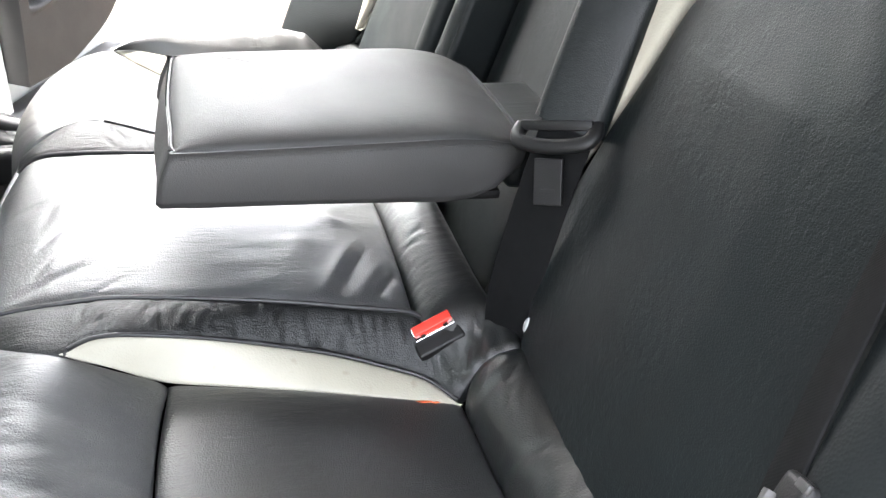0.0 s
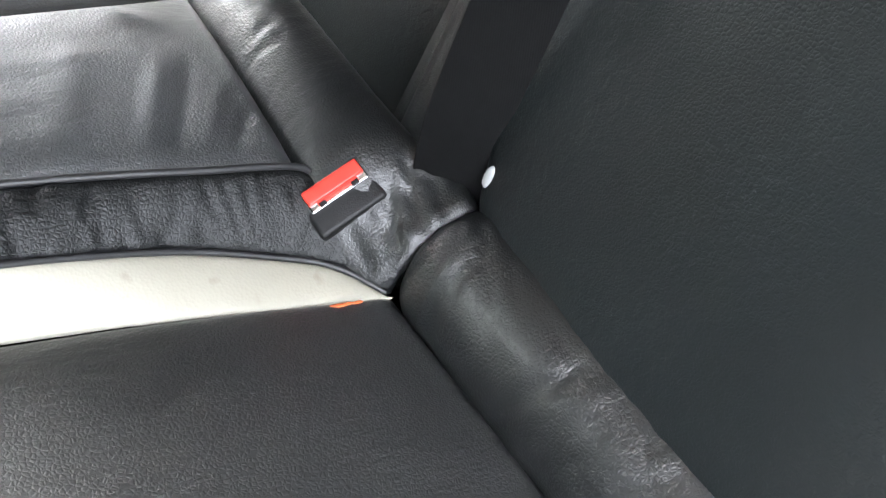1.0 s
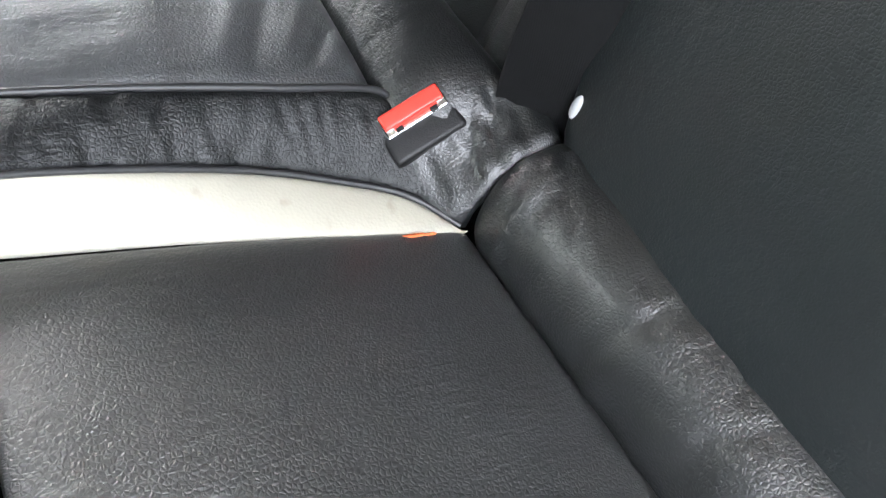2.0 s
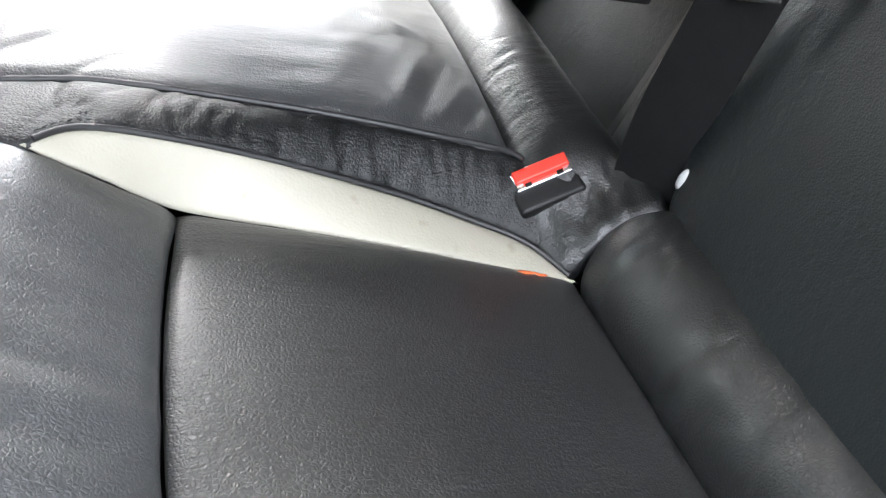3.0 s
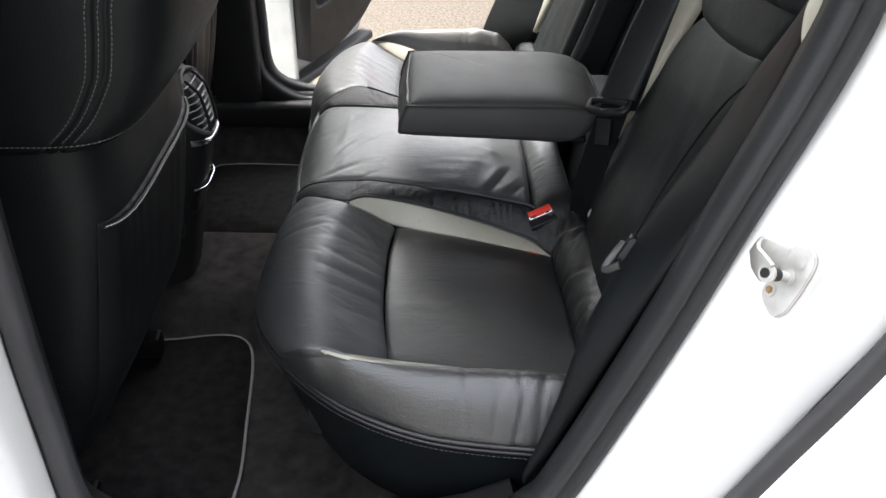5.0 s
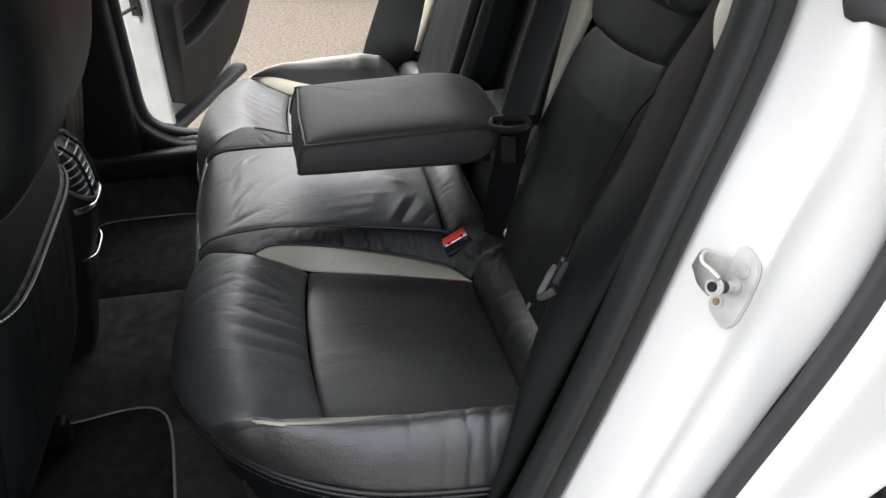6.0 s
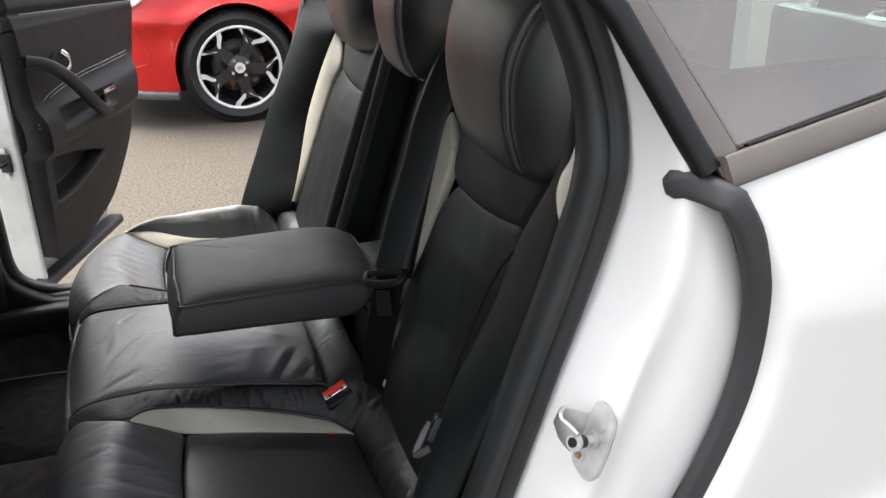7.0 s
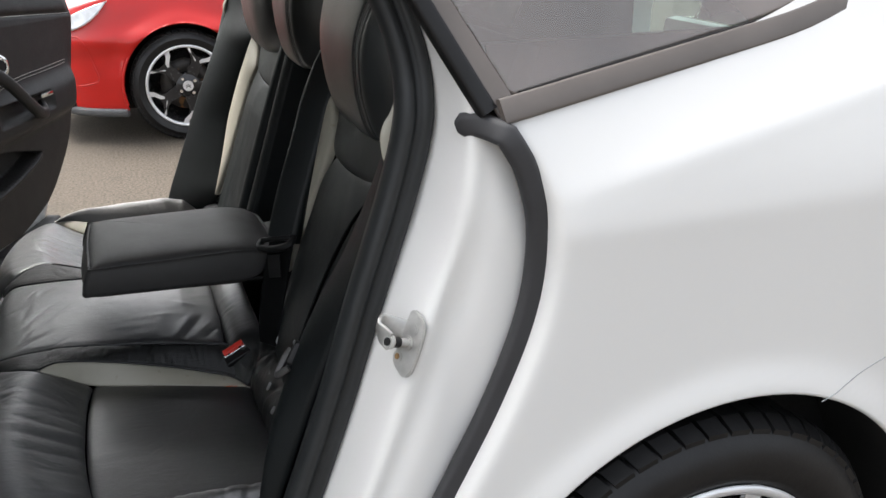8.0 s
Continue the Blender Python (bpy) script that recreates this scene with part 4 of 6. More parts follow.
    wp = add(bump_field(seed + 6, 50, (-0.21, -0.02, -0.55, -0.27), 0.030, -0.0003, 0.0022, 0.5, 1.3), bump_field(seed + 5, 7, (-0.2, 0.0, -0.55, -0.27), 0.10, 0.0006, 0.014, 0.3, 1.2), crease(-0.21, -0.40, 0.0, -0.43, -0.0012, 0.05))
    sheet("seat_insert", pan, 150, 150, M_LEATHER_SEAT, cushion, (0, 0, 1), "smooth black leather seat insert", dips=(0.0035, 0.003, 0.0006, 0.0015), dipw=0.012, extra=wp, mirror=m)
    # cream wedge towards the middle
    sheet("cream_insert", ruled(C_LO, C_UP, up(lambda U, V: 0.003 * np.sin(np.pi * V) * np.sin(np.pi * U))), 90, 16, M_CREAM, cushion, (0, -1, 1), "cream leather wedge", dips=(0, 0, 0.001, 0.002), dipw=0.006, mirror=m)
    # thin cream wedge towards the door
    sheet("cream_edge_insert", ruled(OUT_IN, OUT_LO, up(lambda U, V: 0.003 * np.sin(np.pi * V) * np.sin(np.pi * U))), 90, 14, M_CREAM, cushion, (0, 1, 1), "cream leather wedge", dips=(0, 0, 0.002, 0.001), dipw=0.006, mirror=m, hem=0.004 if m > 0 else 0.012)
    # wrinkled strip between piping and cream
    gus_lo = [(-0.402, -0.205, 0.572), (-0.345, -0.240, 0.600)] + C_UP[:-1] + [(0.020, -0.254, 0.511)]
    gus_up = [(-0.405, -0.165, 0.565), (-0.374, -0.167, 0.588), (-0.30, -0.161, 0.592), (-0.26, -0.160, 0.590), (-0.19, -0.165, 0.584), (-0.122, -0.172, 0.577), (-0.06, -0.180, 0.569), (0.004, -0.187, 0.558), (0.016, -0.196, 0.540)]
    wg = add(bump_field(seed + 7, 60, (-0.30, 0.0, -0.225, -0.17), 0.032, -0.0017, 0.0028, 1.35, 0.5), bump_field(seed + 8, 30, (-0.24, 0.0, -0.225, -0.17), 0.03, 0.0012, 0.004, 1.2, 0.6))
    sheet("side_gusset", ruled(gus_lo, gus_up, up(lambda U, V: 0.006 * np.sin(np.pi * V))), 160, 26, M_GUSSET, cushion, (0, -1, 1), "wrinkled black leather gusset", dips=(0.002, 0.004, 0.003, 0.004), dipw=0.008, extra=wg, mirror=m)
    # outer bolster, door side
    blo = [(-0.380, -0.522, 0.480), (-0.347, -0.562, 0.479), (-0.294, -0.606, 0.478), (-0.236, -0.638, 0.476), (-0.177, -0.661, 0.473), (-0.10, -0.677, 0.471), (-0.029, -0.683, 0.470), (0.048, -0.686, 0.472)]
    bhi = [(-0.386, -0.536, 0.508), (-0.376, -0.562, 0.535), (-0.348, -0.590, 0.566)] + OUT_LO
    fbl, fbh = curve(blo), curve(bhi)

    def bolster(U, V):
        a, b = fbh(U), fbl(U)
        P = a * (1 - V[..., None]) + b * V[..., None]
        along = [-0.40, -0.36, -0.31, -0.24, -0.15, -0.05, 0.0, 0.03, 0.048]
        A = np.interp(P[..., 0], along, [0.003, 0.008, 0.018, 0.029, 0.042, 0.058, 0.059, 0.053, 0.042] if m > 0 else [0.004, 0.020, 0.056, 0.078, 0.090, 0.098, 0.090, 0.062, 0.034])
        P[..., 2] += A * np.sin(np.pi * V ** (0.85 if m > 0 else 1.45)) ** (1.35 if m > 0 else 0.85)
        P[..., 1] -= 0.006 * np.sin(np.pi * np.clip((V - 0.3) / 0.7, 0, 1))
        return P
    wb = add(bump_field(seed + 9, 14, (-0.13, 0.02, -0.68, -0.58), 0.07, -0.0022 if m > 0 else -0.0008, 0.005, 1.4, 0.3), bump_field(seed + 10, 8, (-0.36, -0.1, -0.66, -0.58), 0.08, 0.0012, 0.012, 0.2, 0.5))
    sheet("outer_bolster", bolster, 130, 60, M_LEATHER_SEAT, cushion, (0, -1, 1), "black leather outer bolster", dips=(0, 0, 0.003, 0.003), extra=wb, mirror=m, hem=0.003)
    # skirt below the piping
    fe = curve(EDGE)

    def skirt(U, V):
        P = fe(U)
        inward = np.stack([np.clip(-P[..., 0] - 0.2, 0, 1) * 0.25, 0.10 * np.clip(-P[..., 1] - 0.35, 0, 1), 0 * U], -1)
        P = P + inward * V[..., None]
        P[..., 2] -= V * (0.165 + 0.0 * U)
        return P
    sheet("cushion_skirt", skirt, 90, 14, M_BOLSTER, cushion, (-1, -1, 0), "black leather skirt", dips=(0, 0, 0.003, 0), mirror=m)
    ed = fe(np.linspace(0.0, 1, 140))
    for dz, r in ((0.003, 0.0032), (-0.006, 0.0026)):
        e2 = ed + np.array([0, 0, dz])
        sweep("piping", e2, ring_section(r, 8), M_PIPING, cushion, label="double leather piping", mirror=m)
    ed2 = ed + np.array([-0.002, -0.002, -0.013])
    stitches("edge_stitching", ed2, M_DTHREAD, cushion, 0.007, 0.0045, 0.0008, mirror=m)
    # piping between top panel and gusset, and along the cream wedge
    sweep("top_piping", curve(gus_up)(np.linspace(0, 1, 80)), ring_section(0.0024, 8), M_PIPING, cushion, label="leather piping", mirror=m)
    cu = curve(C_UP)(np.linspace(0.02, 0.985, 80)) + np.array([0, 0, 0.0005])
    sweep("wedge_piping", cu, ring_section(0.0021, 8), M_PIPING, cushion, label="leather piping", mirror=m)
    stitches("wedge_stitching", cu[:70] + np.array([0, 0.0045, 0.0025]), M_DTHREAD, cushion, 0.005, 0.0032, 0.0006, mirror=m)
    # rear roll of the outer seat
    r0 = [(0.034, -0.268, 0.500), (0.036, -0.35, 0.500), (0.039, -0.45, 0.499), (0.044, -0.56, 0.498), (0.048, -0.675, 0.49)]
    r1 = [(0.094, -0.268, 0.570), (0.098, -0.35, 0.574), (0.096, -0.45, 0.574), (0.094, -0.56, 0.572), (0.090, -0.675, 0.560)]
    f0, f1 = curve(r0), curve(r1)

    def rear_roll(U, V):
        a, b = f0(U), f1(U)
        P = a * (1 - V[..., None]) + b * V[..., None]
        s = np.sin(np.pi * V) ** 0.75
        P[..., 0] -= 0.018 * s
        P[..., 2] += 0.020 * s
        return P
    wr2 = add(bump_field(seed + 14, 12, (0.035, 0.085, -0.335, -0.275), 0.04, -0.0014, 0.0028, 1.15, 0.4), bump_field(seed + 15, 60, (0.02, 0.09, -0.66, -0.29), 0.022, -0.0007, 0.0022, 1.3, 0.6), bump_field(seed + 13, 26, (0.02, 0.1, -0.66, -0.29), 0.040, -0.0011, 0.0036, 0.5, 0.6), crease(0.030, -0.380, 0.068, -0.400, -0.0016, 0.006), crease(0.030, -0.392, 0.068, -0.412, 0.0010, 0.006), crease(0.03, -0.45, 0.07, -0.47, -0.0012, 0.006), crease(0.030, -0.300, 0.080, -0.285, 0.0018, 0.006))
    sheet("rear_roll", rear_roll, 110, 30, M_ROLL, cushion, (-1, 0, 1), "soft black leather rear roll", dips=(0.006, 0.003, 0.001, 0.003), dipw=0.016, extra=wr2, mirror=m)


seat_half(1)
seat_half(-1)

# middle seat: raised top panel, front fall and rear roll
def middle_seat():
    a = [(-0.405, -0.163, 0.565), (-0.374, -0.165, 0.588), (-0.30, -0.159, 0.592), (-0.19, -0.163, 0.584), (-0.122, -0.170, 0.577), (-0.06, -0.178, 0.569), (0.004, -0.186, 0.560)]
    fa = curve(a)

    def top(U, V):
        P0 = fa(U)
        P1 = P0 * np.array([1, -1, 1])
        P = P0 * (1 - V[..., None]) + P1 * V[..., None]
        P[..., 2] += 0.014 * (1 - (2 * V - 1) ** 2) * np.clip(U * 5, 0, 1) * np.clip((1 - U) * 4 + 0.4, 0, 1)
        P[..., 0] += -0.012 * (1 - (2 * V - 1) ** 2) * np.clip(1 - U * 6, 0, 1) + 0.006 * (1 - (2 * V - 1) ** 2) * np.clip(U * 6 - 5, 0, 1)
        return P
    folds = add(crease(-0.080, -0.150, -0.045, -0.080, 0.0019, 0.007), crease(-0.062, -0.155, -0.028, -0.085, -0.0020, 0.006), crease(-0.045, -0.158, -0.014, -0.105, 0.0015, 0.006), crease(-0.026, -0.160, -0.006, -0.130, -0.0024, 0.005), crease(-0.130, -0.150, -0.095, -0.07, 0.0016, 0.014),
                crease(-0.30, -0.11, -0.36, -0.15, -0.002, 0.006), bump_field(31, 20, (-0.2, 0.0, -0.16, 0.16), 0.08, 0.0012, 0.010, 0.3, 0.8), bump_field(32, 14, (-0.37, -0.28, -0.16, 0.16), 0.06, -0.0016, 0.005, 0.9, 0.5))
    sheet("middle_top", top, 150, 120, M_LEATHER, cushion, (0, 0, 1), "raised black leather middle seat with soft folds", dips=(0.004, 0.008, 0.004, 0.004), extra=folds)
    lo = [(-0.400, -0.21, 0.486), (-0.394, -0.08, 0.486), (-0.394, 0.08, 0.486), (-0.400, 0.21, 0.486)]
    hi = [(-0.404, -0.20, 0.570), (-0.412, -0.08, 0.573), (-0.412, 0.08, 0.573), (-0.404, 0.20, 0.570)]
    sheet("middle_front", ruled(hi, lo, lambda U, V: np.stack([-0.014 * np.sin(np.pi * V), 0 * U, 0 * U], -1)), 60, 16, M_LEATHER, cushion, (-1, 0, 0), dips=(0, 0, 0.004, 0.002))
    r0 = [(0.030, -0.268, 0.502), (0.006, -0.238, 0.508), (-0.004, -0.205, 0.520), (0.002, -0.16, 0.533), (0.006, 0.0, 0.545), (0.002, 0.16, 0.533), (-0.004, 0.205, 0.520), (0.006, 0.238, 0.508), (0.030, 0.268, 0.502)]
    r1 = [(0.092, -0.266, 0.566), (0.088, -0.242, 0.570), (0.080, -0.210, 0.575), (0.074, -0.16, 0.580), (0.070, 0.0, 0.588), (0.074, 0.16, 0.580), (0.080, 0.210, 0.575), (0.088, 0.242, 0.570), (0.092, 0.266, 0.566)]
    f0, f1 = curve(r0), curve(r1)

    def rr(U, V):
        a, b = f0(U), f1(U)
        P = a * (1 - V[..., None]) + b * V[..., None]
        s = np.sin(np.pi * V) ** 0.75
        k = 1 - 0.45 * np.exp(-((np.abs(P[..., 1]) - 0.238) / 0.026) ** 2)
        P[..., 0] -= 0.014 * s * k
        P[..., 2] += 0.016 * s * k
        return P
    pucker = []
    for sg in (-1, 1):
        for y0, x0, y1, x1, am in ((-0.222, 0.048, -0.262, 0.036, -0.004), (-0.218, 0.062, -0.262, 0.050, -0.0035), (-0.222, 0.076, -0.262, 0.068, -0.003), (-0.240, 0.036, -0.264, 0.030, -0.003), (-0.220, 0.055, -0.262, 0.043, 0.003), (-0.220, 0.069, -0.262, 0.059, 0.0028)):
            pucker.append(crease(x0, y0 if sg < 0 else -y0, x1, y1 if sg < 0 else -y1, am * 0.55, 0.0038))
    for sg in (-1, 1):
        pucker.append(bump_field(61 + sg, 16, (0.02, 0.085, -0.262 if sg < 0 else 0.215, -0.215 if sg < 0 else 0.262), 0.030, -0.0013, 0.0024, 1.75 if sg < 0 else 1.39, 0.35))
    fine = bump_field(41, 90, (0.01, 0.075, -0.2, 0.2), 0.03, -0.0006, 0.0020, 0.15, 0.5)
    sheet("middle_rear_roll", rr, 170, 34, M_ROLL, cushion, (-1, 0, 1), "wrinkled black leather rear roll", dips=(0.005, 0.005, 0.002, 0.003), dipw=0.012, extra=add(fine, *pucker))
    # foam core that closes the bench from below
    part("foam_core", box_bm((0.40, 1.04, 0.15), (-0.165, 0, 0.40), 0.03, 2), M_FOAM, cushion, "dark foam core", smooth=True)


middle_seat()
# worn orange scuffs on the insert's seam
def scuff(x, y, z, lx, ly):
    bm = bmesh.new()
    bmesh.ops.create_uvsphere(bm, u_segments=10, v_segments=6, radius=1)
    bmesh.ops.scale(bm, vec=(lx, ly, 0.0007), verts=bm.verts)
    for v in bm.verts:
        v.co += Vector((0.2 * lx * math.sin(v.co.y * 900), 0.15 * ly * math.sin(v.co.x * 1300), 0))
    bmesh.ops.transform(bm, matrix=Matrix.Translation((x, y, z)) @ Matrix.Rotation(radians(-12), 4, "Z"), verts=bm.verts)
    part("scuff", bm, M_ORANGE, cushion, "orange worn patch", smooth=True)


scuff(-0.004, -0.2655, 0.5125, 0.009, 0.0016)
scuff(0.008, -0.2665, 0.5105, 0.004, 0.0012)
# ---- rear seat back ----
backrest = cushion


def xb(z):
    return 0.095 + 0.328 * (z - 0.59)


def on_back(rows, lift=0.0):
    """(y, z) rows laid on the reclined plane of the backrest."""
    return [(xb(z) - lift, y, z) for y, z in rows]


wing_edge = [(xb(z) - lift, y, z) for y, z, lift in ((-0.606, 0.60, 0.002), (-0.628, 0.68, 0.006), (-0.652, 0.79, 0.014), (-0.636, 0.89, 0.016), (-0.606, 0.965, 0.016), (-0.570, 1.015, 0.014))]


def back_half(m):
    seed = 51 if m > 0 else 71
    # insert panel: inner edge bulges towards the middle below, outer edge leans outwards
    inner = on_back([(-0.262, 0.560), (-0.226, 0.66), (-0.232, 0.75), (-0.252, 0.83), (-0.266, 0.89), (-0.300, 0.932)])
    outer = on_back([(-0.620, 0.560), (-0.618, 0.645), (-0.605, 0.75), (-0.572, 0.87), (-0.550, 0.915), (-0.533, 0.952)])
    if m < 0:
        outer = on_back([(-0.600, 0.560), (-0.588, 0.645), (-0.570, 0.75), (-0.547, 0.87), (-0.528, 0.915), (-0.502, 0.950)])
    bul = lambda U, V: np.stack([-0.014 * np.sin(np.pi * V) ** 0.6 * np.clip((1 - U) * 4.5, 0, 1) ** 0.7, 0 * U, 0 * U], -1)
    w = bump_field(seed, 9, (0.08, 0.22, -0.5, -0.25), 0.10, 0.0012, 0.016, 1.2, 0.6)
    sheet("back_insert", ruled(inner, outer, bul), 110, 80, M_LEATHER_SHADED, backrest, (-1, 0, 0.3), "smooth black leather back insert", dips=(0.006, 0.0018, 0.006, 0.006), dipw=0.014, extra=w, mirror=m, hem=0.012)
    # cream stripe beside the insert
    s_in = on_back([(-0.196, 0.70), (-0.196, 0.80), (-0.192, 0.90), (-0.190, 0.97), (-0.200, 1.02)])
    s_out = on_back([(-0.223, 0.70), (-0.247, 0.80), (-0.264, 0.90), (-0.268, 0.940), (-0.250, 0.985), (-0.204, 1.030)])
    if m < 0:
        s_in = on_back([(-0.596, 0.60), (-0.583, 0.68), (-0.565, 0.79), (-0.540, 0.89), (-0.506, 0.950), (-0.560, 1.010)], 0.002)
        s_out = wing_edge
    sheet("cream_stripe", ruled(s_in, s_out, lambda U, V: np.stack([-0.010 * np.sin(np.pi * V) - 0.004, 0 * U, 0 * U], -1)), 60, 20, M_CREAM, backrest, (-1, 0, 0.3), "cream leather stripe", dips=(0, 0, 0.003, 0.004), dipw=0.008, mirror=m)
    # plain upper panel behind the head restraint
    u_in = on_back([(-0.300, 0.928), (-0.266, 0.945), (-0.248, 0.990), (-0.205, 1.035), (-0.17, 1.12)], -0.001)
    u_out = on_back([(-0.534, 0.945), (-0.537, 0.965), (-0.555, 1.00), (-0.588, 1.052), (-0.61, 1.12)], -0.001)
    sheet("back_top", ruled(u_in, u_out, lambda U, V: np.stack([-0.008 * np.sin(np.pi * V), 0 * U, 0 * U], -1)), 50, 40, M_LEATHER_SHADED, backrest, (-1, 0, 0.3), dips=(0.003, 0, 0.004, 0.006), mirror=m, hem=0.015)
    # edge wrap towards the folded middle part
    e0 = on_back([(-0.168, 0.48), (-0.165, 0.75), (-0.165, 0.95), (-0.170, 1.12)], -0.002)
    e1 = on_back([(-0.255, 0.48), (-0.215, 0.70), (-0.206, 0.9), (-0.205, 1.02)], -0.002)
    sheet("inner_band", ruled(e0, e1, lambda U, V: np.stack([-0.016 * np.sin(np.pi * V), 0 * U, 0 * U], -1)), 60, 20, M_LEATHER_SHADED, backrest, (-1, 0, 0.3), dips=(0, 0, 0.02, 0.006), mirror=m)
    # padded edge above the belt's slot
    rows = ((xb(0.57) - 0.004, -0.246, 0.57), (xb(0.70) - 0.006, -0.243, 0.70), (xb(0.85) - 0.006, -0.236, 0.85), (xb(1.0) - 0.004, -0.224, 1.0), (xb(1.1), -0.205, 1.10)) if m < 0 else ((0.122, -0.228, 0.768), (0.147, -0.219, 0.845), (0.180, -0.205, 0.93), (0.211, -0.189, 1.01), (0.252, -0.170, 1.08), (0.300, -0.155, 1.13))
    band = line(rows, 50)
    sweep("edge_band", band, round_section(0.064, 0.026, 0.011, 5) if m > 0 else round_section(0.034, 0.034, 0.014, 5), M_LEATHER_SHADED, backrest, up=(-0.66, -0.68, 0.30) if m > 0 else (-0.94, 0, 0.30), label="padded black leather edge", mirror=m)
    # fixed side bolster between backrest and door opening
    b0 = [(-0.020, -0.682, 0.47), (0.000, -0.680, 0.58), (0.018, -0.668, 0.665), (0.056, -0.647, 0.755), (0.108, -0.612, 0.83), (0.165, -0.573, 0.89), (0.212, -0.545, 0.955), (0.238, -0.575, 1.03), (0.250, -0.60, 1.08), (0.260, -0.61, 1.14)]
    if m < 0:
        b0 = [(0.050, -0.650, 0.47), (0.070, -0.640, 0.54)] + wing_edge + [(0.255, -0.60, 1.08), (0.262, -0.61, 1.14)]
    b1 = [(-0.048, -0.705, 0.43), (-0.030, -0.708, 0.47), (-0.010, -0.712, 0.52), (0.035, -0.718, 0.65), (0.085, -0.722, 0.79), (0.135, -0.722, 0.92), (0.168, -0.715, 1.02), (0.188, -0.705, 1.09), (0.196, -0.695, 1.16)]
    if m < 0:
        b1 = [(-0.06, -0.728, 0.43), (-0.047, -0.735, 0.50), (-0.032, -0.742, 0.57), (0.020, -0.745, 0.70), (0.070, -0.745, 0.825), (0.123, -0.740, 0.946), (0.172, -0.728, 1.064), (0.193, -0.710, 1.16)]

    def side_b(U, V):
        a, b = curve(b0)(U), curve(b1)(U)
        P = a * (1 - V[..., None]) + b * V[..., None]
        s = np.sin(np.pi * V ** 0.8) ** 0.8
        P[..., 0] -= 0.016 * s
        P[..., 1] -= 0.004 * s
        return P
    sheet("side_bolster", side_b, 90, 40, M_BOLSTER, backrest, (-1, -0.5, 0.2), "black leather side bolster", dips=(0, 0, 0.004, 0.004), dipw=0.012, mirror=m)
    def side_return(U, V):
        a = curve(b0)(U)
        return a + np.stack([0.075 * V + 0.002, 0.012 * np.sin(np.pi * V * 0.5) * np.ones_like(U), 0 * V], -1)
    sheet("bolster_return", side_return, 60, 10, M_BOLSTER, backrest, (0, 1, 0), mirror=m, hem=0.004)
    # cream wing at the bolster's upper outer edge
    c0 = [(0.182, -0.722, 1.034), (0.178, -0.722, 1.052), (0.177, -0.722, 1.072), (0.183, -0.720, 1.088), (0.192, -0.718, 1.100), (0.200, -0.717, 1.122), (0.207, -0.715, 1.144)]
    c1 = [(0.190, -0.728, 1.034), (0.193, -0.730, 1.052), (0.197, -0.730, 1.072), (0.202, -0.728, 1.088), (0.206, -0.724, 1.100), (0.211, -0.720, 1.122), (0.214, -0.716, 1.144)]
    sheet("cream_wing", ruled([(a - 0.012, b, c) for a, b, c in c0], [(a - 0.006, b, c) for a, b, c in c1], lambda U, V: np.stack([-0.006 * np.sin(np.pi * V), 0 * U, 0 * U], -1)), 40, 14, M_CREAM, backrest, (-1, -0.4, 0), "cream leather wing", mirror=m, hem=0.006)
    # pale clip in the gap beside the belt
    bm = bmesh.new()
    bmesh.ops.create_uvsphere(bm, u_segments=16, v_segments=10, radius=1)
    bmesh.ops.scale(bm, vec=(0.003, 0.0040, 0.008), verts=bm.verts)
    bmesh.ops.transform(bm, matrix=Matrix.Translation((0.091, -0.264 * m, 0.588)) @ Matrix.Rotation(radians(14), 4, "Y"), verts=bm.verts)
    part("clip", bm, M_PALEWEAR, backrest, "small pale plastic clip", smooth=True)


back_half(1)
back_half(-1)


def middle_back():
    # recess left by the lowered armrest, and the panel above it
    def recess(U, V):
        z = 0.42 + 0.70 * U
        return np.stack([xb(z) + 0.055 - 0.05 * np.clip((z - 0.99) / 0.05, 0, 1), (V - 0.5) * 0.345, z], -1)
    sheet("recess_panel", recess, 60, 20, M_LEATHER_SHADED, backrest, (-1, 0, 0.3), "dark recess behind the armrest", dips=(0, 0, 0.01, 0.01))
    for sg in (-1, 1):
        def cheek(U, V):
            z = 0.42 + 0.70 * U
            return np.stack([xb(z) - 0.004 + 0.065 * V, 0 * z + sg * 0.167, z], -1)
        sheet("recess_cheek", cheek, 40, 8, M_LEATHER_SHADED, backrest, (0, -sg, 0), hem=0.01)
    # carrier that closes the back from behind
    def rear_shell(U, V):
        z = 0.22 + 0.94 * U
        return np.stack([xb(z) + 0.10 + 0 * V, (V - 0.5) * 1.40, z], -1)
    sheet("back_shell", rear_shell, 10, 10, M_FOAM, backrest, (1, 0, 0), hem=0.03)
    # soft roll that runs along the top edge
    t = [(xb(1.12) + 0.03, -0.62, 1.10), (xb(1.13) + 0.035, -0.3, 1.135), (xb(1.13) + 0.035, 0.3, 1.135), (xb(1.12) + 0.03, 0.62, 1.10)]
    sweep("top_roll", line(t, 40), ring_section(0.04, 14), M_LEATHER_SHADED, backrest)


middle_back()


